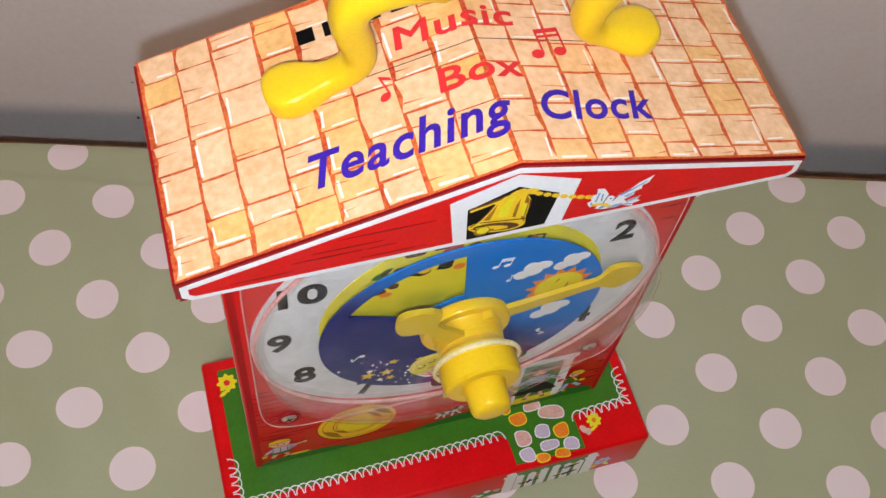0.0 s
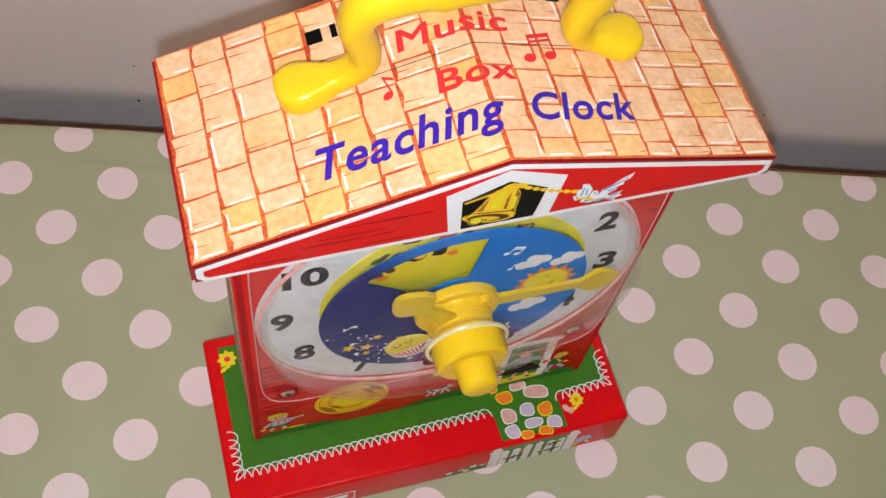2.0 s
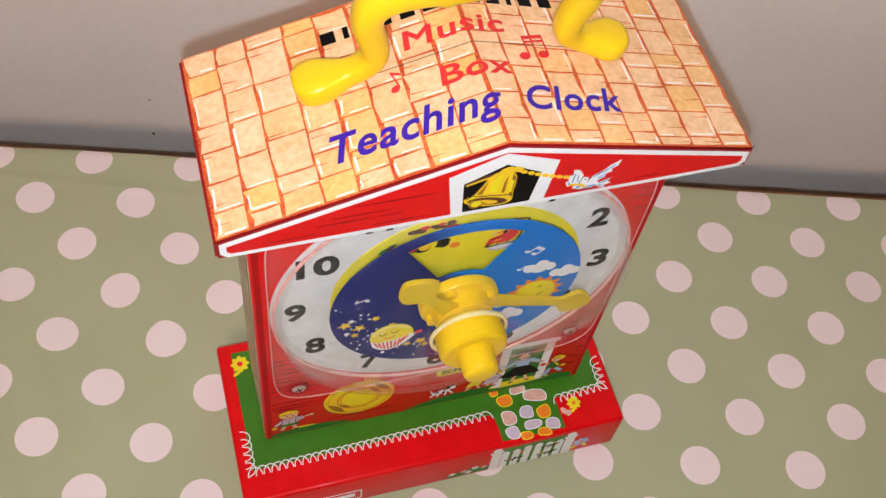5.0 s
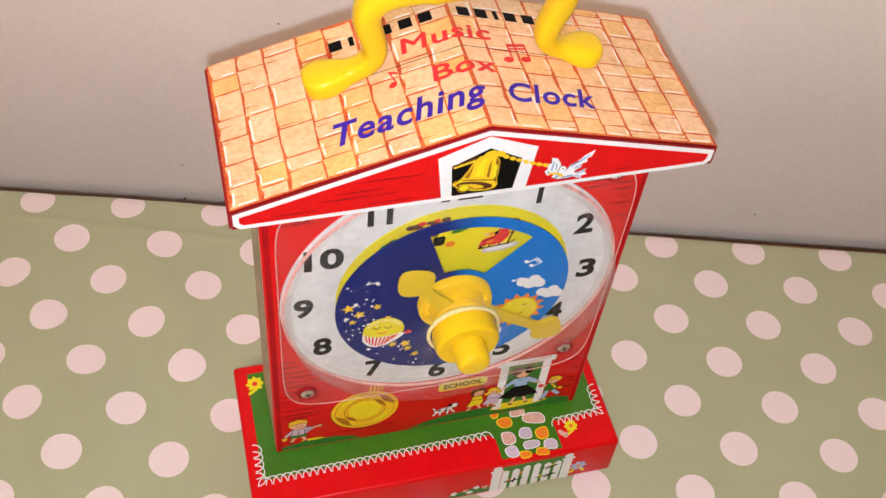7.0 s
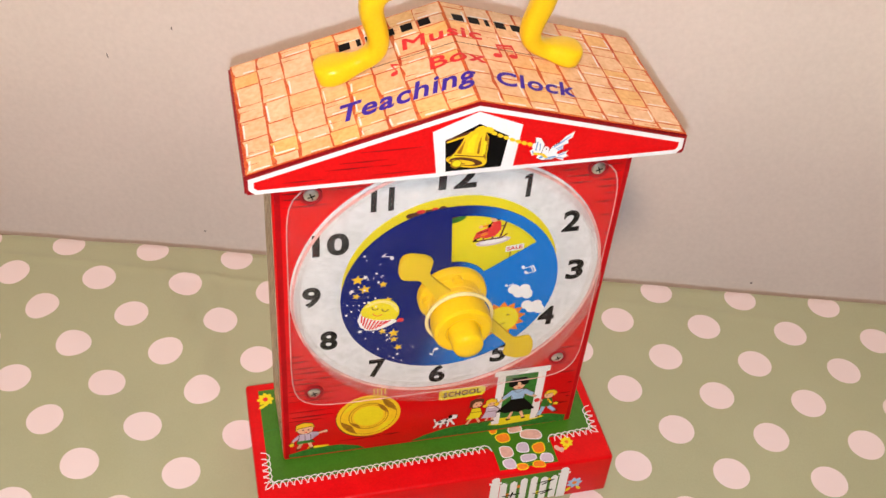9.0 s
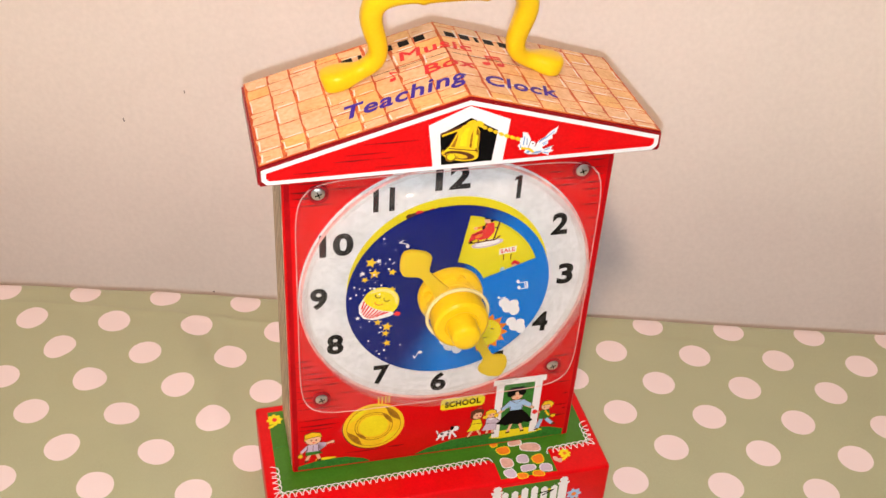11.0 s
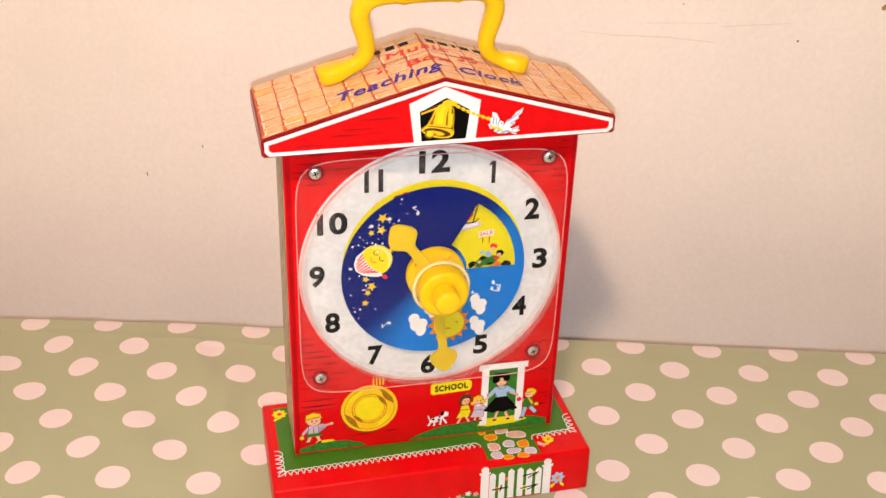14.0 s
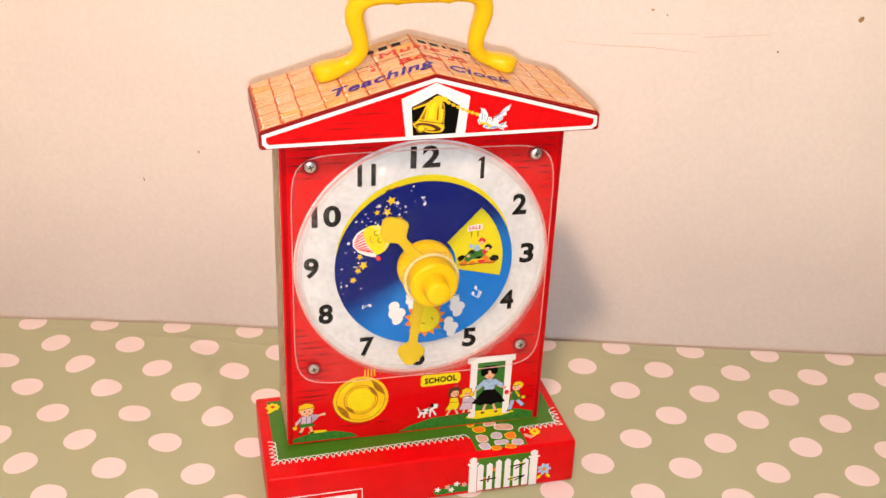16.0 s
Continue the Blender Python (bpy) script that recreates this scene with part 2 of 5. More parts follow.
def smooth(ob, angle=40):
    me = ob.data
    for f in me.polygons:
        f.use_smooth = True
    me.set_sharp_from_angle(angle=radians(angle))
    return ob


def prism(bm, pts, low, high):
    """A flat shape in x, y (mm) between two heights (mm)."""
    a = [bm.verts.new((x * MM, y * MM, low * MM)) for x, y in pts]
    b = [bm.verts.new((x * MM, y * MM, high * MM)) for x, y in pts]
    bm.faces.new(b)
    bm.faces.new(a[::-1])
    for i in range(len(pts)):
        j = (i + 1) % len(pts)
        bm.faces.new((a[i], a[j], b[j], b[i]))


def oval(x, y, rx, ry, n=20, turn=0.0, wob=0.0, seed=0):
    r = random.Random(seed)
    out = []
    for i in range(n):
        a = 2 * math.pi * i / n
        k = 1 + wob * (r.random() - 0.5)
        u, v = rx * k * math.cos(a), ry * k * math.sin(a)
        c, s = math.cos(radians(turn)), math.sin(radians(turn))
        out.append((x + u * c - v * s, y + u * s + v * c))
    return out


def star(x, y, r, n=5, inner=0.45, turn=0.0):
    return [(x + (r if i % 2 == 0 else r * inner) * math.sin(math.pi * i / n + turn), y + (r if i % 2 == 0 else r * inner) * math.cos(math.pi * i / n + turn)) for i in range(2 * n)]


def blossom(x, y, r, n=6, dent=0.24):
    return [(x + r * (1 - dent + dent * math.cos(n * a)) * math.cos(a), y + r * (1 - dent + dent * math.cos(n * a)) * math.sin(a)) for a in (2 * math.pi * i / (n * 6) for i in range(n * 6))]


def bar(x0, y0, x1, y1, w):
    d = Vector((x1 - x0, y1 - y0))
    s = Vector((-d.y, d.x)).normalized() * w / 2
    return [(x0 - s.x, y0 - s.y), (x1 - s.x, y1 - s.y), (x1 + s.x, y1 + s.y), (x0 + s.x, y0 + s.y)]


def shapes(name, list_of_pts, low, high, mat, parent, m=None, label=""):
    bm = bmesh.new()
    for i, pts in enumerate(list_of_pts):
        prism(bm, pts, low, high + 0.008 * (i % 7))
    return part(name, bm, mat, parent, label, m)


def box(bm, x0, x1, y0, y1, z0, z1):
    v = [bm.verts.new((x, y, z)) for z in (z0, z1) for y in (y0, y1) for x in (x0, x1)]
    for f in ((0, 2, 3, 1), (4, 5, 7, 6), (0, 1, 5, 4), (2, 6, 7, 3), (0, 4, 6, 2), (1, 3, 7, 5)):
        bm.faces.new([v[i] for i in f])


def lathe(profile, n=96, cap=True, closed=False):
    """Turn (radius, height) pairs in mm round z."""
    bm = bmesh.new()
    rings = []
    for r, h in profile:
        if r < 1e-6:
            rings.append([bm.verts.new((0, 0, h * MM))])
        else:
            rings.append([bm.verts.new((r * MM * math.sin(2 * math.pi * i / n), r * MM * math.cos(2 * math.pi * i / n), h * MM)) for i in range(n)])
    pairs = list(zip(rings, rings[1:])) + ([(rings[-1], rings[0])] if closed else [])
    for a, b in pairs:
        for i in range(n):
            j = (i + 1) % n
            if len(a) == 1:
                bm.faces.new((a[0], b[j], b[i]))
            elif len(b) == 1:
                bm.faces.new((a[i], a[j], b[0]))
            else:
                bm.faces.new((a[i], a[j], b[j], b[i]))
    if cap and not closed:
        for ring in (rings[0], rings[-1]):
            if len(ring) > 1:
                bm.faces.new(ring)
    return bm


def lettering(words, width, height, bold=0.0, shear=0.0, thick=0.15, spacing=1.0):
    """A bmesh of the words in the built-in font, its middle at the origin, width x height mm (None keeps the proportion)."""
    cu = bpy.data.curves.new("words", "FONT")
    cu.body, cu.bevel_depth, cu.shear, cu.space_character, cu.resolution_u, cu.fill_mode = words, bold, shear, spacing, 4, "BOTH"
    cu.extrude, cu.bevel_resolution = 0.01, 0
    ob = new("words", cu)
    me = bpy.data.meshes.new_from_object(ob.evaluated_get(bpy.context.evaluated_depsgraph_get()))
    bpy.data.objects.remove(ob)
    bpy.data.curves.remove(cu)
    bm = bmesh.new()
    bm.from_mesh(me)
    bpy.data.meshes.remove(me)
    xs, ys = [v.co.x for v in bm.verts], [v.co.y for v in bm.verts]
    w, h = max(xs) - min(xs), max(ys) - min(ys)
    sy = height / h if height else width / w
    sx = width / w if width else sy
    for v in bm.verts:
        v.co = Vector(((v.co.x - (max(xs) + min(xs)) / 2) * sx * MM, (v.co.y - (max(ys) + min(ys)) / 2) * sy * MM, max(thick * MM * min(1, v.co.z / 0.01), 0)))
    return bm


# ---- the room ----
def slab(name, x0, x1, y0, y1, z0, z1, mat, label, m=None, category="wall"):
    bm = bmesh.new()
    box(bm, x0, x1, y0, y1, z0, z1)
    ob = part(name, bm, mat, None, "", m)
    return tagged(ob, label, category, kind="structure")


def room():
    low, top = -0.76, 2.0
    slab("wall_north", -1.25, 1.7, WALL, WALL + 0.1, low, top, PAINT, "plain cream painted wall with small scuffs", ROOM)
    # south and east walls are unseen, added dark to close the room
    slab("wall_south", -1.25, 1.7, -2.5, -2.4, low, top, DIM_WALL, "added dark wall behind the view, unseen, dims reflections", ROOM)
    # unseen west wall, added in cream to bounce light on to the left
    slab("wall_west", -1.25, -1.15, -2.4, WALL, low, top, PAINT, "added cream side wall, unseen, bounces light", ROOM)
    slab("wall_east", 1.6, 1.7, -2.4, WALL, low, top, DIM_WALL, "added dark side wall, unseen, dims reflections", ROOM)
    slab("floor", -1.25, 1.7, -2.5, WALL + 0.1, low - 0.05, low, FLOOR_WOOD, "dark brown wooden floor", ROOM, "floor")
    slab("ceiling", -1.25, 1.7, -2.5, WALL + 0.1, top, top + 0.05, CEILING_PAINT, "plain pale ceiling", ROOM, "ceiling")
    wall = bpy.data.objects["wall_north"]
    face = pose(0, WALL, 0, 90)
    marks = [("scuff", SCUFF_PALE, [bar(*b) for b in SCRATCHES]), ("scuff", SCUFF, [oval(u, v, a, b, 10, 20, 0.5, k) for k, (u, v, a, b) in enumerate(STAINS)]), ("speck", SPECK, [oval(u, v, a, b, 8, t, 0.3, k) for k, (u, v, a, b, t) in enumerate(SPECKS)])]
    for name, mat, pts in marks:
        for q in pts:
            shapes(name, [q], 0.0, 0.15, mat, wall, face)


# places on the wall in mm, along it and up
SCRATCHES = [(97, 209, 130, 206, 0.6), (128, 206.5, 172, 206, 0.8), (172, 205.5, 206, 203, 0.6), (150, 217, 206, 218.5, 0.5), (210, 216, 262, 220, 0.6)]
STAINS = [(161.5, -129, 0.9, 7.0), (333, 235, 2.6, 2.2), (166, 237, 1.1, 0.9), (178, 233, 0.8, 0.6)]
SPECKS = [(271, 206, 0.8, 0.8, 0), (-265, 70, 0.4, 2.0, 10), (-214, 98, 0.35, 1.4, 10), (-123, 52, 0.8, 0.9, 0), (-211, -141, 1.3, 1.2, 0), (-208, -100, 0.8, 0.6, 0), (261, -110, 0.8, 0.8, 0)]


def table():
    root = tagged(new("table"), "dark wooden table standing a little off the wall", "table")
    root.matrix_world = TABLE @ pose(0, 0, -0.0036)
    bm = bmesh.new()
    box(bm, -0.8, 0.8, -0.75, EDGE + 0.0052, -0.022, 0)
    bmesh.ops.bevel(bm, geom=list(bm.edges), offset=0.003, segments=2, affect="EDGES")
    part("tabletop", bm, TABLE_WOOD, root)
    for x in (-0.72, 0.72):
        for y in (-0.68, EDGE - 0.08):
            bm = bmesh.new()
            box(bm, x - 0.03, x + 0.03, y - 0.03, y + 0.03, -0.757, -0.035)
            part("leg", bm, TABLE_WOOD, root)


# soft folds left of the clock: from x, y to x, y, half width, height
FOLDS = [(-0.200, 0.150, -0.118, -0.02, 0.011, 0.0034), (-0.285, 0.130, -0.165, -0.03, 0.012, 0.0030), (-0.345, 0.120, -0.235, -0.06, 0.013, 0.0028), (-0.165, 0.150, -0.150, 0.06, 0.006, 0.0018), (-0.24, 0.05, -0.17, -0.14, 0.010, 0.0022), (0.235, 0.13, 0.31, -0.02, 0.014, 0.0014)]


def tablecloth():
    """One thin sheet, a little uneven, with two pressed creases and a sealed back edge."""
    bm = bmesh.new()
    nx, ny = 360, 260
    grid = []
    for j in range(ny + 1):
        y = -0.75 + (EDGE + 0.75) * (1 - (1 - j / ny) ** 1.6)
        row = []
        for i in range(nx + 1):
            x = -0.8 + 1.6 * i / nx
            z = 0.0011 * noise.noise((x * 5, y * 6, 0)) + 0.0006 * noise.noise((x * 13 + 4, y * 15, 2))
            left = max(0.0, min(1.0, (-0.10 - x) / 0.12))
            z += left * (0.0038 * noise.noise((x * 15 + y * 10, y * 4 - x * 5, 5)) + 0.0012 * noise.noise((x * 30, y * 22, 8)))
            z += 0.0007 * math.exp(-((x + 0.172 - 0.25 * (y - 0.1)) / 0.0028) ** 2) * (1.0 if 0.09 < y < 0.148 else 0.0)
            z += 0.0009 * math.exp(-((y - 0.148 - 0.004 * math.sin(x * 14)) / 0.003) ** 2) * (1.0 if x < -0.12 else 0.5)
            for ax, ay, bx, by, wide, high in FOLDS:
                lx, ly = bx - ax, by - ay
                size = math.hypot(lx, ly)
                k = ((x - ax) * lx + (y - ay) * ly) / size ** 2
                off = ((x - ax) * ly - (y - ay) * lx) / size + 0.006 * math.sin(k * 3.0)
                z += high * math.exp(-(off / wide) ** 2) * math.exp(-((k - 0.5) / 0.55) ** 4)
            flat = math.exp(-((x + 0.002) / 0.13) ** 4 - ((y - 0.012) / 0.09) ** 4)
            z = z * (1 - flat) - 0.0004 * flat
            z = z if z > 0 else -0.0011 * (1 - math.exp(z / 0.0011))
            z -= 0.0013 * max(0.0, (y - EDGE + 0.007) / 0.007) ** 2
            row.append(bm.verts.new((x, y, min(z, 0.0062))))
        grid.append(row)
    for j in range(ny):
        for i in range(nx):
            bm.faces.new((grid[j][i], grid[j][i + 1], grid[j + 1][i + 1], grid[j + 1][i]))
    under = [[bm.verts.new(v.co - Vector((0, 0, 0.0016))) for v in row] for row in grid]
    for j in range(ny):
        for i in range(nx):
            bm.faces.new((under[j][i], under[j + 1][i], under[j + 1][i + 1], under[j][i + 1]))
    for j in range(ny):
        for i in (0, nx):
            bm.faces.new((grid[j][i], grid[j + 1][i], under[j + 1][i], under[j][i]))
    for i in range(nx):
        for j in (0, ny):
            bm.faces.new((grid[j][i], grid[j][i + 1], under[j][i + 1], under[j][i]))
    ob = part("tablecloth", bm, CLOTH, None, "", TABLE)
    smooth(ob)
    tagged(ob, "sage green oilcloth with pale pink polka dots", "tablecloth")


# ---- the toy clock ----
LEAN = Matrix.Translation((0, 0, 0.235)) @ pose(0, 0, 0, 0, 0.83, 0) @ Matrix.Translation((0, 0, -0.235))
AXIS = (0.4, 155.0)           # middle of the dial on the front, mm


def front(y):
    """Frame of a print on the upright front, y mm deep: x right, y up, z towards the viewer."""
    return LEAN @ pose(0, y * MM, 0, 90)


def hub(y):
    return LEAN @ pose(AXIS[0] * MM, y * MM, AXIS[1] * MM, 90)


def rounded_box(x0, x1, y0, y1, z0, z1, r, seg=4):
    bm = bmesh.new()
    box(bm, x0 * MM, x1 * MM, y0 * MM, y1 * MM, z0 * MM, z1 * MM)
    bmesh.ops.bevel(bm, geom=list(bm.edges), offset=r * MM, segments=seg, profile=0.5, affect="EDGES")
    return bm


def dashes(rng, x0, x1, y0, y1, step, keep, bold=1.0):
    out = []
    y = y0
    while y < y1:
        x = x0
        while x < x1:
            n = rng.uniform(8, 28)
            if rng.random() < 0.88:
                a, b = x, min(x + n, x1)
                yy = y + rng.uniform(-0.7, 0.7)
                if b - a > 2 and all(keep(q, yy) for q in (a, (a + b) / 2, b)):
                    w = rng.uniform(0.35, 0.75) * bold
                    out.append([(a, yy), ((a + b) / 2, yy - w), (b, yy + 0.1), ((a + b) / 2, yy + w * 0.5)])
            x += n + rng.uniform(0.5, 4)
        y += step
    return out


def roof_z(x):
    return 277.5 - abs(x) * 27.0 / 95.0


SLOPE = math.degrees(math.atan2(27.0, 95.0))
BACK = 57.0


def drape(bm, x, y, lift):
    """Move flat lettering on to the two slopes of the roof, its middle at x, y (mm)."""
    bmesh.ops.translate(bm, verts=bm.verts, vec=(x * MM, y * MM, 0))
    bmesh.ops.bisect_plane(bm, geom=list(bm.verts) + list(bm.edges) + list(bm.faces), plane_co=(0, 0, 0), plane_no=(1, 0, 0))
    for v in bm.verts:
        v.co.z += (roof_z(v.co.x / MM) + lift) * MM
    return bm


def note(x, y, s, turn=0.0):
    """A single quaver as flat shapes."""
    r = radians(turn)

    def place(pts):
        return [(x + (u * math.cos(r) - v * math.sin(r)) * s, y + (u * math.sin(r) + v * math.cos(r)) * s) for u, v in pts]
    return [place(oval(0, 0, 1.3, 0.95, 12, 20)), place(bar(1.1, 0.2, 1.1, 5.2, 0.4)), place([(1.0, 5.4), (1.0, 4.4), (3.0, 2.9), (2.9, 3.8)])]


def pair(x, y, s, turn=0.0):
    r = radians(turn)

    def place(pts):
        return [(x + (u * math.cos(r) - v * math.sin(r)) * s, y + (u * math.sin(r) + v * math.cos(r)) * s) for u, v in pts]
    return [place(oval(0, 0, 1.3, 0.95, 12, 20)), place(oval(4.4, 0.6, 1.3, 0.95, 12, 20)), place(bar(1.1, 0.2, 1.1, 5.2, 0.4)), place(bar(5.5, 0.8, 5.5, 5.9, 0.4)), place([(0.9, 5.4), (0.9, 4.5), (5.7, 5.1), (5.7, 6.0)]), place([(0.9, 4.0), (0.9, 3.5), (5.7, 4.1), (5.7, 4.6)])]


def build_base(clock):
    base = smooth(part("base", rounded_box(-102, 96.8, -30, 58, -2.6, 29.5, 2.0), RED, clock, "glossy red tin base printed with a garden"))
    top = pose(0, 0, 0.0295)
    green = [(-95, 52), (-95, -13.8), (20, -12.2), (27, -11.8), (30, -15), (30.5, -27.5), (64.5, -27.5), (64, -10.5), (91, -9.0), (91, 52)]
    shapes("lawn", [green], 0, 0.12, GREEN, base, top)
    shapes("lawn_seam", [bar(-95, 22, -86, 23, 0.5)], 0.12, 0.2, LEAF, base, top)
    trim = []

    def edging(x0, y0, x1, y1, side):
        """Scalloped lace along a line, its loops towards the given side."""
        d = Vector((x1 - x0, y1 - y0))
        n = max(1, round(d.length / 3.9))
        t, s = d / n, Vector((-d.y, d.x)).normalized() * side
        for i in range(n):
            a = Vector((x0, y0)) + t * i
            loop = [a + t * (0.5 - 0.92 * math.cos(math.pi * k / 8)) + s * (4.6 * math.sin(math.pi * k / 8) - 2.0) for k in range(9)]
            for p, q in zip(loop, loop[1:]):
                trim.append(bar(*p, *q, 0.5))
    edging(-96, -14.8, 27.5, -12.2, 1)
    edging(-96, -14.8, -96, 6, -1)
    edging(64.5, -11.6, 91.5, -10.0, 1)
    edging(91.5, -10.0, 92, 6, 1)
    shapes("lace_trim", trim, 0.1, 0.24, WHITE, base, top, "white printed lace fence edging")["kind"] = "stuff"
    stones = [(33.4, -0.8, 2.4, 1.8, ORANGE), (46, -1.6, 4.6, 2.6, PINK), (54.4, -6.6, 7.0, 3.9, PINK), (37.8, -6.2, 4.6, 3.6, ORANGE), (37.2, -16.0, 4.4, 4.3, PINK), (47.2, -14.8, 4.2, 3.6, LILAC), (56.2, -16.4, 4.2, 3.9, ORANGE), (48.4, -22.0, 5.2, 2.7, LILAC), (58.8, -23.8, 4.0, 3.6, LILAC), (37.0, -24.2, 3.8, 4.0, LILAC), (43.6, -27.2, 3.6, 2.2, ORANGE), (53.2, -27.2, 4.2, 2.2, ORANGE)]

    def pebble(x, y, a, b, turn, seed):
        r = random.Random(seed)
        pts = []
        for n in range(20):
            g = 2 * math.pi * n / 20
            u, v = (math.copysign(abs(q) ** 0.72, q) for q in (math.cos(g), math.sin(g)))
            k = 1 + 0.05 * math.sin(2 * g + seed) + 0.05 * math.sin(3 * g + 2 * seed) + r.uniform(-0.015, 0.015)
            u, v = u * a * k, v * b * k
            c, t = math.cos(radians(turn)), math.sin(radians(turn))
            pts.append((x + u * c - v * t, y + u * t + v * c))
        return pts
    for k, (x, y, a, b, mat) in enumerate(stones):
        shapes("paving_stone", [pebble(x, y, a * 0.80 + 0.5, b * 0.80 + 0.5, 8 - 9 * (k % 3), k)], 0.12, 0.2, YELLOW_INK if mat is ORANGE else WHITE, base, top)
        shapes("stone_face", [pebble(x, y, a * 0.80, b * 0.80, 8 - 9 * (k % 3), k)], 0.2, 0.3, mat, base, top)
    flowers = [(-91.5, 45, 4.6, YELLOW_INK, LETTER_RED), (73, -15.5, 3.6, YELLOW_INK, ORANGE)]
    for x, y, r, a, b in flowers:
        shapes("leaf", [oval(x - r * 0.5, y - r * 1.1, r * 0.5, r * 0.22, 10, 30)], 0.12, 0.2, YELLOW_INK, base, top)
        shapes("flower", [blossom(x, y, r * 1.06, 8, 0.13)], 0.2, 0.3, a, base, top)
        shapes("flower_heart", [oval(x, y, r * 0.33, r * 0.33, 12)], 0.3, 0.38, b, base, top)
    shapes("butterfly", [oval(66.6, -18.6, 1.5, 2.2, 10, 30), oval(68.6, -20.2, 1.4, 1.8, 10, -30)], 0.2, 0.3, PINK, base, top)
    # gate on the front
    f = pose(0, -0.0300, 0, 90)
    pk = []
    for i in range(6):
        x = 33 + i * 6.0
        h = 19 + (1.6 if i in (2, 3) else 0)
        pk.append([(x - 2.0, -0.6), (x + 2.0, -0.6), (x + 2.0, h), (x, h + 1.8), (x - 2.0, h)])
    for x in (28, 68.5):
        shapes("gate_post", [[(x - 2.6, -1.4), (x + 2.6, -1.4), (x + 2.6, 20.5), (x - 2.6, 20.5)], [(x - 3.6, 20.5), (x + 3.6, 20.5), (x + 3.6, 22), (x - 3.6, 22)], oval(x, 24.0, 2.5, 2.4, 16)], 0.0, 0.25, WHITE, base, f)
    for q in pk:
        shapes("picket", [q], 0.0, 0.2, WHITE, base, f)
    shapes("gate_path", [[(31, -0.6), (66, -0.6), (66, 25), (31, 25)]], -0.1, 0.08, GREEN, base, f)
    for x, z, a in ((36, 8, 1.6), (42, 15, 1.4), (54, 6, 1.6), (60, 17, 1.3)):
        shapes("flower", [oval(x, z, a, a, 10)], 0.08, 0.14, ORANGE if x < 50 else YELLOW_INK, base, f)
    shapes("hinge", [bar(52.5, 15.4, 63, 17, 0.8), bar(56, 13.4, 62, 16.4, 0.8), bar(51.5, 5.5, 63, 7.2, 0.8), bar(56, 4, 62, 6.6, 0.8), bar(33, 7.4, 43.5, 8.2, 0.9), bar(38, 5.5, 39, 10.5, 0.9)], 0.2, 0.32, BLACK, base, f)
    shapes("blue_flower", [blossom(76, 10, 4.8, 7, 0.16)], 0.05, 0.2, PALE_BLUE, base, f)
    shapes("flower_heart", [oval(76, 10, 1.5, 1.5, 12)], 0.2, 0.3, ORANGE, base, f)
    shapes("leaf", [oval(72.8, 4.2, 2.2, 1.0, 10, 50), oval(79, 4.4, 2.2, 1.0, 10, -50)], 0.05, 0.2, YELLOW_INK, base, f)
    shapes("bush", [oval(8, 2.6, 6, 2.4, 16, 0, 0.25, 3), oval(16, 3.6, 6, 3.6, 16, 0, 0.25, 4), oval(22, 2.6, 4, 2.6, 16, 0, 0.25, 5)], 0.0, 0.12, LEAF, base, f)
    for k, (x, z) in enumerate(((5, 4.4), (11.5, 5.6), (17.5, 7.2), (22.5, 6.0), (14, 3))):
        shapes("flower", [blossom(x, z, 2.1, 5)], 0.12, 0.22, PINK if k % 2 else WHITE, base, f)
    # maker's plate, unlettered
    lab = [bar(-93, 2.6, -44, 2.6, 0.6), bar(-93, 13.5, -44, 13.5, 0.6), bar(-93.3, 2.6, -93.3, 13.5, 0.6), bar(-43.7, 2.6, -43.7, 13.5, 0.6)]
    shapes("plate_outline", lab, 0.0, 0.15, WHITE, base, f)
    shapes("plate_bar", [[(-90, 6), (-72, 6), (-72, 10.2), (-90, 10.2)], [(-69, 6), (-47, 6), (-47, 10.2), (-69, 10.2)]], 0.0, 0.15, WHITE, base, f)


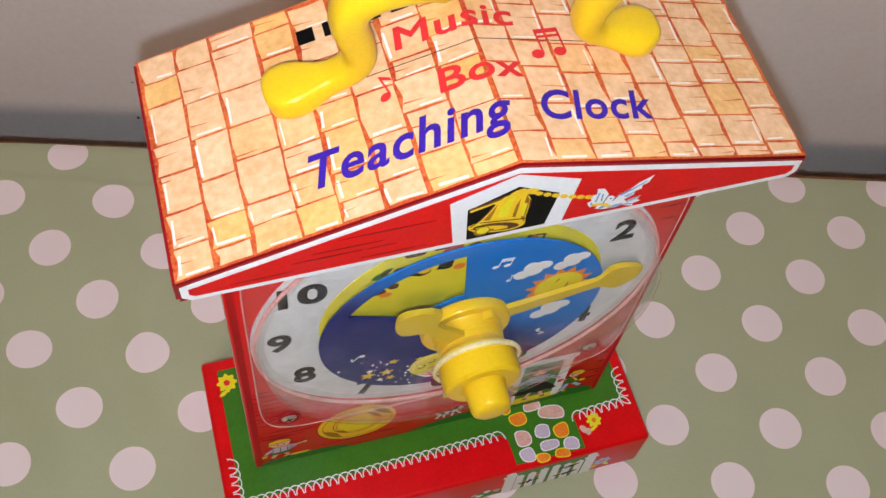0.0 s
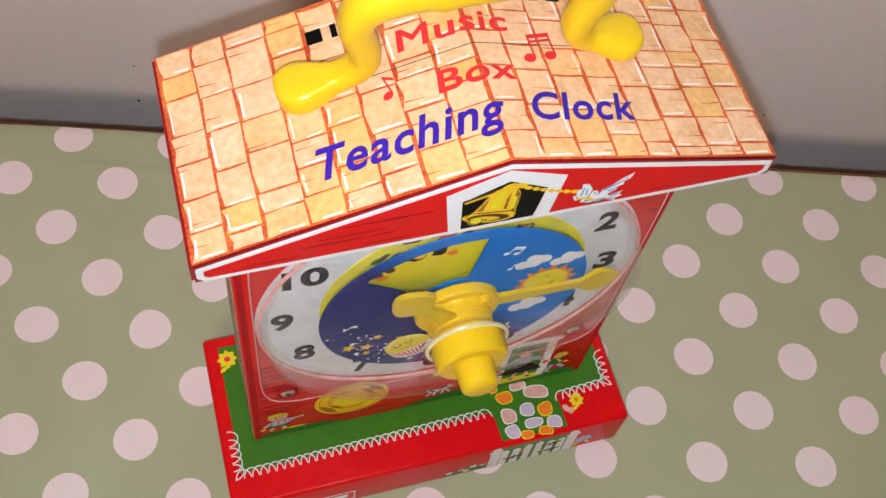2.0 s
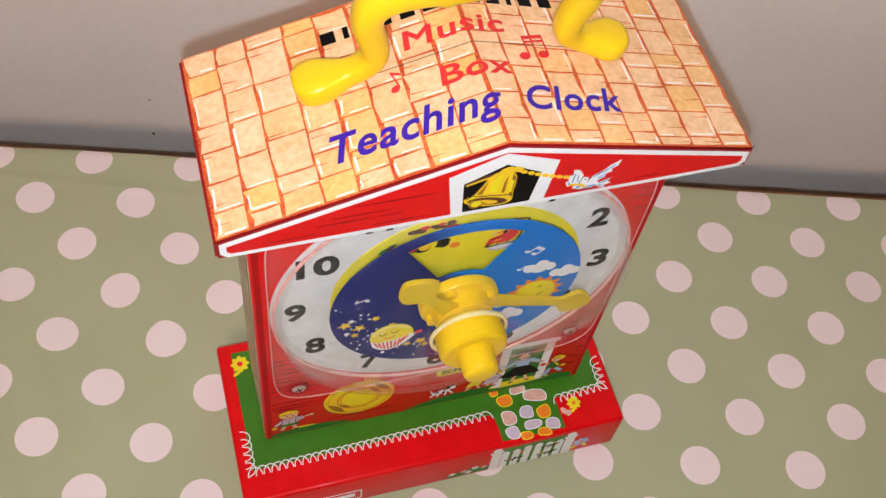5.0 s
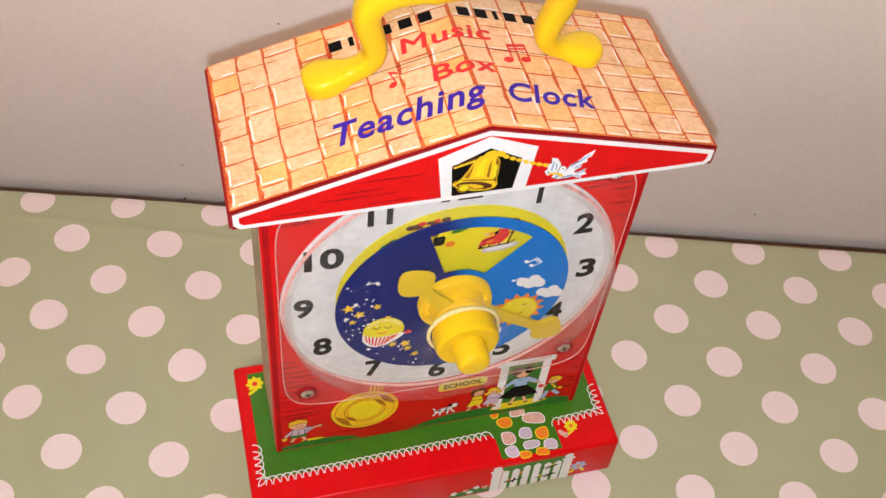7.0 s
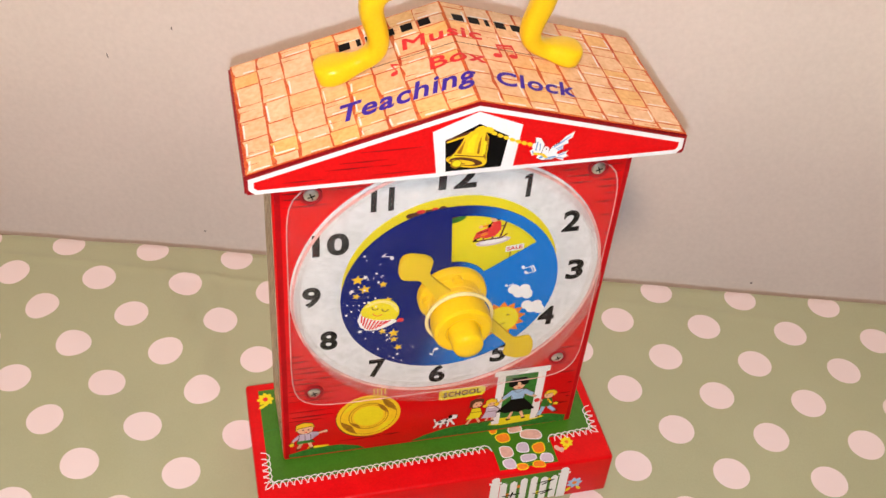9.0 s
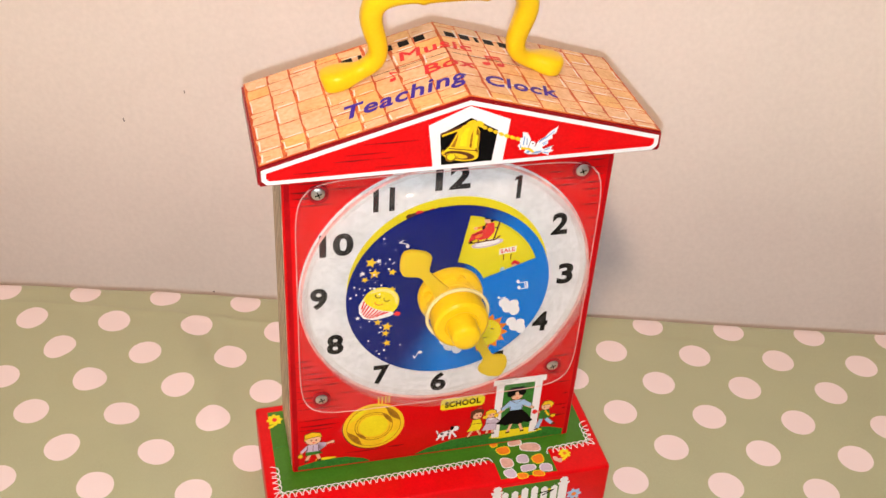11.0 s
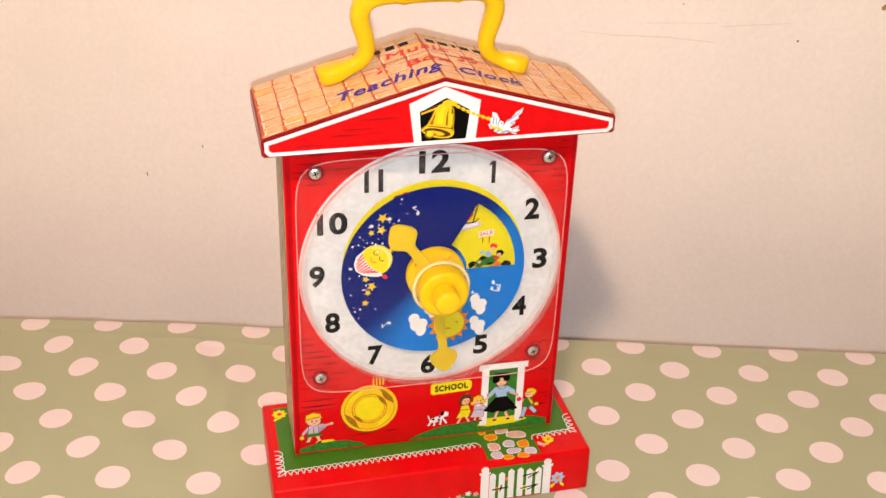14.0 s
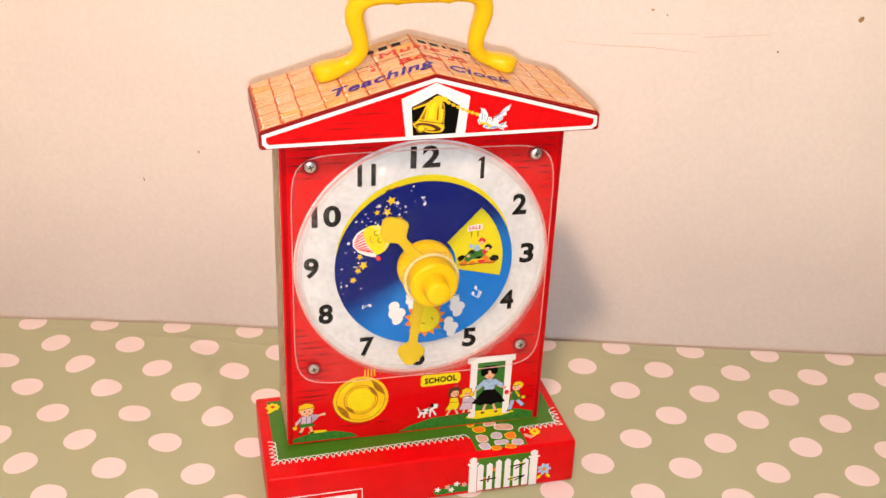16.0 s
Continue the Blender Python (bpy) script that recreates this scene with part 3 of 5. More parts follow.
def build_body(clock):
    body = smooth(part("body", rounded_box(-83, 83, 0, 49, 29.0, 243, 1.4, 3), RED, clock, "red tin schoolhouse body with printed wooden siding", LEAN))
    rng = random.Random(4)

    def keep(x, y):
        return math.hypot(x - AXIS[0], y - AXIS[1]) > 76 and math.hypot(x + 36.5, y - 59) > 19 and not (0 < x < 68 and y < 83) and not (x < -58 and y < 62)
    shapes("printed_siding", dashes(rng, -79, 79, 40, 238, 4.3, keep), 0.0, 0.12, LINE_RED, body, pose(0, 0, 0, 90), "dark printed siding lines")["kind"] = "stuff"
    for x0, x1 in ((-82, -79.4), (80.0, 82)):
        shapes("edge_band", [[(x0, 31), (x1, 31), (x1, 238), (x0, 238)]], 0.0, 0.1, EDGE_RED, body, pose(0, 0, 0, 90))
    side = pose(-0.083, 0, 0, 90, 0, -90)
    shapes("side_print", [[(-46, 32), (-3, 32), (-3, 239), (-46, 239)]], 0, 0.15, CREAM_SIDE, body, side, "cream printed side with brown lines")
    for x in (5, 9, 16, 24, 33, 42):
        shapes("side_line", [bar(-x, 32, -x, 239, 0.9)], 0.15, 0.25, BROWN, body, side)
    f = pose(0, 0, 0, 90)
    # hills along the bottom
    shapes("hill", [[(-80, 31), (-38, 31), (-42, 34), (-52, 37), (-66, 37.6), (-80, 34)], [(-12, 31), (79, 31), (79, 36), (70, 39), (60, 40), (30, 40), (10, 39), (-4, 35)]], 0.08, 0.16, LEAF, body, f)
    shapes("path_edge", [[(33, 36), (36, 41), (60, 41), (66, 37.5), (58, 35.5), (40, 34.5)]], 0.16, 0.22, YELLOW_INK, body, f)
    shapes("grass_light", [oval(-64, 38, 6, 1.0, 14)], 0.16, 0.22, YELLOW_INK, body, f)
    # doorway
    door = shapes("doorway", [[(37.5, 38), (60.5, 38), (60.5, 79), (37.5, 79)]], 0.1, 0.18, LEAF, body, f, "printed green schoolhouse doorway")
    shapes("door_frame", [[(34.5, 36), (39, 36), (39, 79.5), (34.5, 79.5)], [(57.5, 37), (62, 37), (62, 79.5), (57.5, 79.5)], [(32.5, 78), (64, 78), (64, 82.3), (32.5, 82.3)]], 0.18, 0.3, WHITE, door)
    # school sign
    sign = shapes("school_sign", [[(2, 65), (2, 71), (3.5, 72.6), (26, 72.6), (28, 71), (28, 67), (26.5, 64.6), (3.5, 64.0)]], 0.1, 0.22, YELLOW_INK, body, f, "small yellow sign lettered SCHOOL")
    part("sign_words", lettering("SCHOOL", 21.0, 4.4, 0.04, 0, 0.12, 1.1), BLACK, sign, "", pose(0.0150, 0.0684, 0.00022, 0, 0, 2))
    # pendulum
    pend = shapes("pendulum", [oval(-36.5, 59, 17.6, 17.2, 48)], 0.1, 0.25, GOLD_INK, body, f, "printed round brass pendulum bob")
    for r, w in ((15.6, 0.35), (11.0, 0.5), (9.6, 0.3)):
        bm = bmesh.new()
        a, b = oval(-36.5, 59, r, r, 48), oval(-36.5, 59, r - w, r - w, 48)
        va, vb = [bm.verts.new((x * MM, y * MM, 0.32 * MM)) for x, y in a], [bm.verts.new((x * MM, y * MM, 0.32 * MM)) for x, y in b]
        for i in range(48):
            j = (i + 1) % 48
            bm.faces.new((va[i], va[j], vb[j], vb[i]))
        part("ring_line", bm, GOLD_SHADE, pend)
    shapes("bob_shine", [oval(-36.5, 59, 8.2, 8.2, 32)], 0.25, 0.3, YELLOW_INK, pend)
    def crescent(r0, r1, a0, a1):
        n = 14
        mid = [a0 + (a1 - a0) * k / n for k in range(n + 1)]
        swell = [math.sin(math.pi * k / n) for k in range(n + 1)]
        out = [(-36.5 + r1 * math.sin(radians(a)), 59 + r1 * math.cos(radians(a))) for a in mid]
        return out + [(-36.5 + (r1 - (r1 - r0) * w) * math.sin(radians(a)), 59 + (r1 - (r1 - r0) * w) * math.cos(radians(a))) for a, w in list(zip(mid, swell))[-2:0:-1]]
    shapes("bob_shade", [crescent(11.6, 15.2, 205, 262), crescent(11.6, 15.2, 25, 82), crescent(8.4, 10.8, 22, 88), crescent(8.6, 10.8, 200, 250)], 0.3, 0.36, GOLD_SHADE, pend)
    shapes("bob_outline", [crescent(17.4, 18.1, 150, 300)], 0.26, 0.3, BROWN, pend)
    shapes("bob_light", [crescent(11.8, 14.8, 285, 350), crescent(11.8, 14.8, 108, 165)], 0.3, 0.34, YELLOW_INK, pend)
    shapes("rod", [bar(-34 + k * 2.0, 75.8, -34 + k * 2.0, 81, 0.9) for k in range(4)], 0.1, 0.25, GOLD_INK, body, f)
    # printed figures, as plain shapes
    def swollen(pts, by=0.38):
        cx, cy = sum(p[0] for p in pts) / len(pts), sum(p[1] for p in pts) / len(pts)
        return [(x + by * (x - cx) / (math.hypot(x - cx, y - cy) + 0.01), y + by * (y - cy) / (math.hypot(x - cx, y - cy) + 0.01)) for x, y in pts]

    def figure(name, bits):
        """A printed figure: a dark outline, and the coloured shapes on it."""
        bits = [(BROWN, [swollen(q) for mat, pts in bits for q in pts if mat not in (BROWN, BLACK)])] + bits
        root = None
        for k, (mat, pts) in enumerate(bits):
            ob = shapes(name if root is None else "print_shape", pts, 0.28 + 0.06 * k, 0.29 + 0.06 * k, mat, root or body, f if root is None else None)
            root = root or ob
    figure("printed_lady", [(SKIN, [bar(46.5, 48, 44.2, 39.5, 1.7), bar(50, 48, 53.0, 39.5, 1.7), bar(42, 60, 37, 55.5, 1.6), bar(53, 60, 58.5, 57, 1.6), oval(47.3, 69, 3.6, 3.8, 16)]), (BLACK, [[(44.5, 57.5), (51, 57.5), (55.5, 52), (59, 46.6), (56, 45.4), (53.6, 46.4), (50, 44.6), (46.6, 45.8), (42, 45.0), (39.6, 46.4), (36.0, 47.0), (40, 52)], oval(43.9, 71.6, 2.6, 4, 14, -15), oval(50.2, 72, 2.4, 3.6, 14, 15), oval(47, 73.4, 4.2, 2.0, 14), bar(43, 38.8, 45.4, 39.2, 1.2), bar(52, 38.8, 54.2, 39.2, 1.2)]), (PALE_BLUE, [[(43.6, 65), (51.6, 65), (57.0, 60.5), (56.2, 58.0), (51.8, 60.5), (51.2, 57), (44.2, 57), (43.6, 60.5), (39.5, 57.5), (38.4, 59.4)]]), (BROWN, [oval(46, 69.4, 0.5, 0.7, 8), oval(48.9, 69.4, 0.5, 0.7, 8), bar(44.2, 65, 47.4, 62.4, 0.3), bar(51, 65, 47.8, 62.4, 0.3), bar(44.0, 60.4, 44.6, 57.4, 0.3), bar(51.4, 60.6, 51.0, 57.4, 0.3)]), (LETTER_RED, [oval(47.5, 66.7, 0.9, 0.4, 8)])])
    figure("printed_boy", [(SKIN, [oval(-71, 54.6, 4.4, 3.8, 16), bar(-66, 49.6, -60.5, 51.2, 1.4), oval(-60, 51.2, 1.1, 1.1, 8), bar(-73, 43, -75, 38.5, 1.8), bar(-69, 43, -67.5, 38.5, 1.8), bar(-75.5, 48, -78, 44.4, 1.3)]), (LILAC, [[(-74, 50.8), (-68, 50.8), (-63.5, 49.0), (-64, 51.3), (-67.5, 52), (-68, 45), (-75, 45)], bar(-74, 49.6, -77.5, 45.6, 1.8)]), (LEAF, [[(-75, 45.2), (-67.6, 45.2), (-65.8, 43), (-75.6, 42.4)]]), (GOLD_INK, [[(-76, 54), (-75.5, 59), (-71.5, 60.6), (-67, 59.4), (-66, 56.2), (-70, 56.6), (-74.4, 55.4)], oval(-78.4, 42.6, 1.4, 1.5, 8)]), (BROWN, [bar(-76.2, 37.4, -74, 38.4, 1.4), bar(-69, 37.8, -66.6, 38.2, 1.4), oval(-72, 54.4, 0.5, 0.65, 8), oval(-69.2, 54.4, 0.5, 0.65, 8), bar(-71, 50.6, -71.2, 45.4, 0.35), bar(-74.2, 50, -74.6, 45.6, 0.35), bar(-68, 50.4, -68, 45.2, 0.35), bar(-75.4, 56.0, -67, 57.2, 0.4)]), (LETTER_RED, [oval(-70.6, 52.6, 0.9, 0.35, 8)])])
    figure("printed_girl", [(SKIN, [oval(24.4, 56.6, 3.0, 3.0, 14), bar(22.4, 45, 19.8, 39.5, 1.4), bar(25, 45, 27.4, 40, 1.4)]), (YELLOW_INK, [[(22, 53.2), (26.6, 53.2), (28.0, 48), (26.8, 44.4), (19, 44), (21, 48)]]), (BROWN, [[(20.2, 54.6), (20.4, 60), (24.2, 62.4), (28.4, 60.6), (28.2, 56.6), (26.8, 58.8), (23.4, 58.6), (22.0, 56.4), (22.2, 54.2)], oval(24.2, 56.6, 0.4, 0.55, 6), oval(26.4, 56.6, 0.4, 0.55, 6), bar(19.2, 39.0, 21.4, 39.4, 1.1), bar(26.6, 39.4, 28.8, 39.8, 1.1), bar(21.4, 50, 27.4, 49.8, 0.35)]), (LETTER_RED, [oval(25.4, 62.4, 1.5, 0.8, 8, 20), oval(25.3, 54.8, 0.6, 0.3, 6)])])
    figure("printed_girl", [(SKIN, [oval(32.6, 56, 2.8, 2.9, 14), bar(32, 45, 31, 40.5, 1.4), bar(34.4, 45, 34.8, 40.5, 1.4)]), (LILAC, [[(30.4, 53), (35, 53), (38.6, 49.4), (36.6, 48.4), (36.6, 43), (28, 43.4), (30, 48)]]), (GOLD_INK, [[(29.4, 54), (29.8, 58.6), (32.6, 60), (35.6, 58.8), (36, 56.4), (32.6, 56.8)], oval(29.4, 54.2, 1.6, 1.4, 8), oval(36.0, 54.6, 1.4, 1.6, 8)]), (BROWN, [oval(32.2, 55.6, 0.4, 0.5, 6), oval(34.4, 55.6, 0.4, 0.5, 6), bar(30, 40.0, 32, 40.2, 1.1), bar(34, 40.0, 36, 40.2, 1.1), bar(30.2, 49, 36.2, 48.6, 0.35)]), (WHITE, [oval(33, 52.4, 1.8, 0.6, 8)])])
    figure("printed_boy", [(SKIN, [oval(66.4, 56.6, 2.8, 2.9, 14), bar(63, 52, 60, 54, 1.4)]), (LEAF, [[(63.4, 53.6), (68.6, 53.4), (69.8, 47), (62.4, 46.4)]]), (PALE_BLUE, [bar(64.4, 46.6, 62.4, 39.4, 2.4), bar(67.4, 46.4, 71.5, 42, 2.3)]), (GOLD_INK, [[(63.6, 57.6), (65, 60.8), (68.6, 61), (71, 58.6), (69.6, 55.4), (68.4, 58)], oval(71.4, 48.4, 1.6, 1.2, 8), bar(66, 53.4, 68.8, 49, 1.2)]), (LETTER_RED, [oval(59.6, 53.6, 1.6, 1.8, 10)]), (BROWN, [bar(60.6, 38.6, 63.2, 38.8, 1.2), bar(71, 41, 73.4, 42, 1.3), oval(65.2, 56.4, 0.4, 0.5, 6), bar(65.6, 46.6, 66.6, 52.4, 0.4), bar(64.2, 57.8, 68.6, 58.4, 0.35)])])
    figure("printed_dog", [(WHITE, [oval(6.2, 45.0, 5.0, 2.0, 14, 15), oval(11.8, 48.2, 2.3, 1.9, 12), bar(3.2, 44, 0.8, 40.6, 1.2), bar(5, 43.4, 4.6, 40, 1.2), bar(9, 44.6, 8.6, 40.4, 1.2), bar(10.4, 45, 12.6, 41.2, 1.2), bar(1.6, 45.4, 0.6, 48.4, 0.8)]), (BLACK, [oval(9.8, 49, 1.2, 1.6, 10), oval(4, 45.2, 1.1, 0.8, 8), oval(7.6, 44.4, 0.9, 0.8, 8), oval(13.9, 48, 0.5, 0.5, 8), oval(8, 46.6, 0.8, 0.6, 8)])])


def build_dial(clock):
    dial = part("dial", lathe([(77.2, 0), (77.2, 0.5), (0, 0.5)], 120), DIAL_WHITE, clock, "worn white clock dial with black numerals", hub(0))
    sizes = {1: 4.2, 10: 17.0, 11: 10.6, 12: 17.6}
    spots = {12: (-0.4, 66.8), 1: (33.2, 58.2), 2: (58.2, 33.4), 3: (65.2, 0.3), 4: (54.6, -31.6), 5: (31.6, -56.6), 6: (-1.0, -67.2), 7: (-33.4, -56.8), 8: (-58.6, -31.4), 9: (-66.8, 0.2), 10: (-57.6, 33.0), 11: (-34.4, 57.4)}
    for k in range(1, 13):
        x, y = spots[k]
        if k == 1:
            bm = bmesh.new()
            prism(bm, [(-0.6, -6.8), (1.7, -6.8), (1.7, 6.8), (-0.2, 6.8), (-2.0, 5.4), (-2.0, 3.9), (-0.6, 4.7)], 0, 0.15)
        else:
            bm = lettering(str(k), sizes.get(k, 8.8), 13.6, 0.035)
        part("numeral", bm, BLACK, dial, "", pose(x * MM, y * MM, 0.00052))
    part("inner_dial", lathe([(53.5, 0.5), (53.5, 0.9), (0, 0.9)], 96), YELLOW_INK, dial, "yellow inner dial with small printed scenes", pose(0.0009, 0.0022, 0))
    scenes = [(28, 38, [(LILAC, [oval(1.6, -6.2, 6.6, 1.8, 18, 8)]), (WHITE, [oval(1.6, -6.1, 5.2, 1.1, 18, 8)]), (BROWN, [bar(-4.6, -5.4, 4.6, -4.6, 0.6), bar(4.6, -4.6, 6.6, -2.8, 0.6), bar(4.0, -4.4, 6.6, 7.4, 0.7), bar(1.0, -4.6, 1.6, 0.4, 0.6), bar(-2.4, -5.0, -2.0, -1.0, 0.5), bar(6.6, 7.4, 1.6, 8.0, 0.7), bar(5.6, 1.0, 2.4, 1.4, 0.5), bar(6.0, 4.2, 2.6, 4.6, 0.5)]), (LETTER_RED, [[(-6.4, -4.6), (-5.2, -1.0), (-1.0, 0.8), (0.4, 3.8), (3.6, 3.6), (4.0, -0.6), (2.0, -3.4), (-1.2, -4.2), (-3.6, -3.6)]]), (ORANGE, [bar(-3.4, 1.6, 0.6, 2.4, 1.0), oval(3.2, 6.4, 1.5, 1.7, 10), oval(-2.2, -2.2, 1.5, 0.7, 10, 20)]), (SKIN, [oval(1.0, 5.2, 1.6, 1.7, 12), oval(-3.8, 1.7, 0.8, 0.8, 8)]), (BLACK, [oval(1.2, 6.6, 2.0, 1.1, 12, 10), oval(2.5, 5.4, 0.8, 1.5, 10), oval(-0.6, 1.9, 0.7, 0.9, 8), bar(-5.8, -4.5, -3.6, -3.5, 0.4), bar(-1.0, 0.8, 0.4, 3.8, 0.35), bar(-4.8, -1.4, -1.0, -0.2, 0.3), oval(-5.4, -5.0, 1.0, 0.5, 8)])]),
              (64, 37, [(WHITE, [[(-5, 1), (2, 1.8), (2, 4.6), (-5, 3.8)]]), (BROWN, [bar(-3, 1, -3, -2, 0.4), bar(0, 1, 0, -2, 0.4)])]),
              (87, 34, [(LEAF, [oval(-1, 0, 5.2, 2.4, 14, 10, 0.5, 6), oval(-5, -2.4, 2.4, 1.4, 12, 40, 0.5, 31)]), (ORANGE, [oval(4, -2.6, 1.8, 2, 10, 0, 0.4, 32), oval(-6.6, -4.2, 1.9, 1.4, 10, 0, 0.4, 33), oval(-2.4, -4.4, 1.8, 1.2, 10), oval(6.4, -4.4, 2.2, 1.1, 10)]), (BLACK, [oval(-7.8, -1.4, 1.9, 1.3, 10, 30, 0.5, 34), oval(8, -2.4, 2.2, 1.5, 10, 0, 0.5, 35), oval(-3, 1.4, 1.3, 1.0, 10, 0, 0.5, 36), oval(5, 3.4, 1.9, 1.5, 10, 0, 0.4, 37), bar(-9, -5, 9, -4.6, 0.35), oval(0.6, -1.6, 1.6, 0.7, 10, 0, 0.5, 38)]), (PALE_BLUE, [oval(-0.6, 3.4, 1.6, 2.0, 10, 20, 0.4, 39), oval(-3.6, 4.6, 1.0, 1.2, 8)]), (LETTER_RED, [oval(1.8, -3.8, 1.8, 1.2, 10, 0, 0.4, 40), oval(1.8, 7.2, 1.8, 1.3, 10, 0, 0.5, 41), oval(3.2, 1.2, 1.1, 1.4, 10)]), (SKIN, [oval(4.4, 2.6, 1.1, 1.0, 10), oval(1.4, 6.0, 1.1, 1.0, 10), oval(-4.6, -0.4, 0.9, 0.8, 8)])]),
              (-8, 45, [(LETTER_RED, [oval(0, 0, 2.6, 3, 12, 0, 0.4, 8)]), (BROWN, [oval(0, 3.4, 1.6, 1.4, 10), oval(5, 0, 2.6, 1.4, 10, 30)]), (LEAF, [oval(5.5, -2.4, 3.6, 1.2, 12, 20)])]),
              (-30, 42, [(BROWN, [oval(-2, 1, 2.4, 1.6, 12), oval(3, 2, 2, 1.6, 12), oval(8, 3, 1.6, 1.2, 10)]), (LETTER_RED, [oval(0.4, -1, 1.6, 1.8, 10)]), (GOLD_INK, [oval(4, -1.4, 1.8, 1.8, 10)])]),
              (-18, 49, [(BROWN, [oval(-3, 0, 3.2, 1.5, 14, 10, 0.5, 21), oval(3, 1, 2.6, 1.3, 14, -10, 0.5, 22)]), (LETTER_RED, [oval(-1, 1.4, 1.6, 0.9, 10), oval(4, 2, 1.2, 0.8, 10)])]),
              (-40, 48, [(LEAF, [oval(0, 0, 3.4, 1.4, 14, 40, 0.5, 23)]), (BROWN, [oval(1, 1, 1.8, 0.8, 10, 40)])]),
              (-20, 36, [(BLACK, [oval(-4, 0, 3.0, 2.2, 12, 0, 0.5, 24), oval(3, 1, 2.2, 2.6, 12, 0, 0.5, 25)]), (LEAF, [oval(-4, 1, 1.4, 1.2, 8)]), (ORANGE, [oval(7, -1, 1.8, 1.6, 10)])]),
              (-52, 40, [(BROWN, [oval(0, 0, 2.2, 1.5, 10), oval(4, 2, 1.6, 1.6, 10)]), (ORANGE, [oval(2, -2, 1.8, 1.4, 10)])])]
    for a, r, bits in scenes:
        x, y = r * math.sin(radians(a)), r * math.cos(radians(a))
        root = None
        for k, (mat, pts) in enumerate(bits):
            pts = [[(u * 1.3, v * 1.3) for u, v in q] for q in pts]
            ob = shapes("printed_scene" if root is None else "print_shape", pts, 0.0 + 0.05 * k, 0.06 + 0.05 * k, mat, root or dial, pose(x * MM, y * MM, 0.0009) if root is None else None)
            root = root or ob
        if a == 64:
            part("sale_words", lettering("SALE", 7.8, 2.4, 0.02, 0, 0.06), LETTER_RED, root, "", pose(-0.0020, 0.0037, 0.00008, 0, 0, 6))
    return dial


def polar(a, r):
    return r * math.sin(radians(a)), r * math.cos(radians(a))


def build_sky(clock):
    """The turning disc: night with a moon, day with a sun, and a window cut through it. The moon lies at its top."""
    bm = bmesh.new()
    rings = [6, 19, 30, 40, 48.2, 53.8]
    n = 180
    v = [[bm.verts.new((*[c * MM for c in polar(i * 360 / n, r)], 0)) for i in range(n)] for r in rings]
    for k in range(len(rings) - 1):
        for i in range(n):
            if k in (1, 2, 3) and 51 <= i < 81:
                continue
            j = (i + 1) % n
            bm.faces.new((v[k][i], v[k][j], v[k + 1][j], v[k + 1][i]))
    skin = list(bm.faces)
    low = {q: bm.verts.new(q.co - Vector((0, 0, 0.0008))) for q in list(bm.verts)}
    rim = [e for e in bm.edges if len(e.link_faces) == 1]
    for fc in skin:
        bm.faces.new([low[q] for q in reversed(fc.verts)])
    for e in rim:
        p, q = e.verts
        bm.faces.new((p, q, low[q], low[p]))
    disc = part("sky_disc", bm, SKY, clock, "blue night and day disc with a cut-out window", hub(-6.2))
    mx, my = polar(0, 36.0)

    def tip(pts, a=radians(-34)):
        return [(mx + (x - mx) * math.cos(a) - (y - my) * math.sin(a), my + (x - mx) * math.sin(a) + (y - my) * math.cos(a)) for x, y in pts]
    moon = shapes("moon", [oval(mx, my, 9.8, 9.6, 32)], 0.0, 0.15, YELLOW_INK, disc, None, "smiling yellow moon in a striped scarf")

    def arc(x, y, r, a0, a1, w):
        p = [(x + r * math.sin(radians(a0 + (a1 - a0) * k / 5)), y + r * math.cos(radians(a0 + (a1 - a0) * k / 5))) for k in range(6)]
        return [tip(bar(*p[k], *p[k + 1], w)) for k in range(5)]
    shapes("moon_face", arc(mx + 3.4, my + 3.6, 1.6, 180, 360, 0.5) + arc(mx + 3.4, my - 1.6, 1.6, 180, 360, 0.5), 0.15, 0.22, BROWN, moon)
    shapes("moon_mouth", arc(mx + 0.6, my + 1.0, 2.6, 200, 330, 0.4), 0.15, 0.22, LETTER_RED, moon)
    def upright(pts):
        return tip([(mx + v, my - u) for u, v in pts])
    shapes("moon_light", [upright([(9.0 * math.sin(radians(a)), 9.0 * math.cos(radians(a))) for a in range(-75, 76, 15)] + [(7.6 * math.sin(radians(a)), 7.2 * math.cos(radians(a))) for a in range(60, -61, -15)])], 0.15, 0.19, PALE_YELLOW, moon)
    shapes("scarf", [upright([(-9.6, -1.8), (-6.4, -4.0), (-1.0, -4.8), (4.0, -4.2), (8.6, -2.6), (10.4, -3.2), (9.4, -5.2), (6.2, -8.6), (2.5, -11.4), (-2.5, -12.6), (-6.4, -10.8), (-9.2, -6.8)])], 0.15, 0.24, WHITE, moon)
    shapes("scarf_stripe", [upright(bar(u, -4.9 + 0.03 * u * u, 0.72 * u - 0.9, -11.6 + 0.075 * (u + 1) ** 2, 0.8)) for u in (-8.2, -6.3, -4.4, -2.5, -0.6, 1.3, 3.2, 5.1, 7.0)], 0.24, 0.3, LETTER_RED, moon)
    shapes("tassel", [upright(oval(11.8, -2.6, 1.9, 1.3, 12, 20, 0.3, 3))], 0.24, 0.3, LETTER_RED, moon)
    rng = random.Random(11)
    gold = [(26, 43, 3.0), (32, 35, 2.2), (20, 46.5, 2.0), (-19, 40, 2.2), (-27, 37, 3.0), (-32, 40, 2.2), (-40, 43.5, 2.3), (14, 31, 2.2), (33, 48, 3.2)]
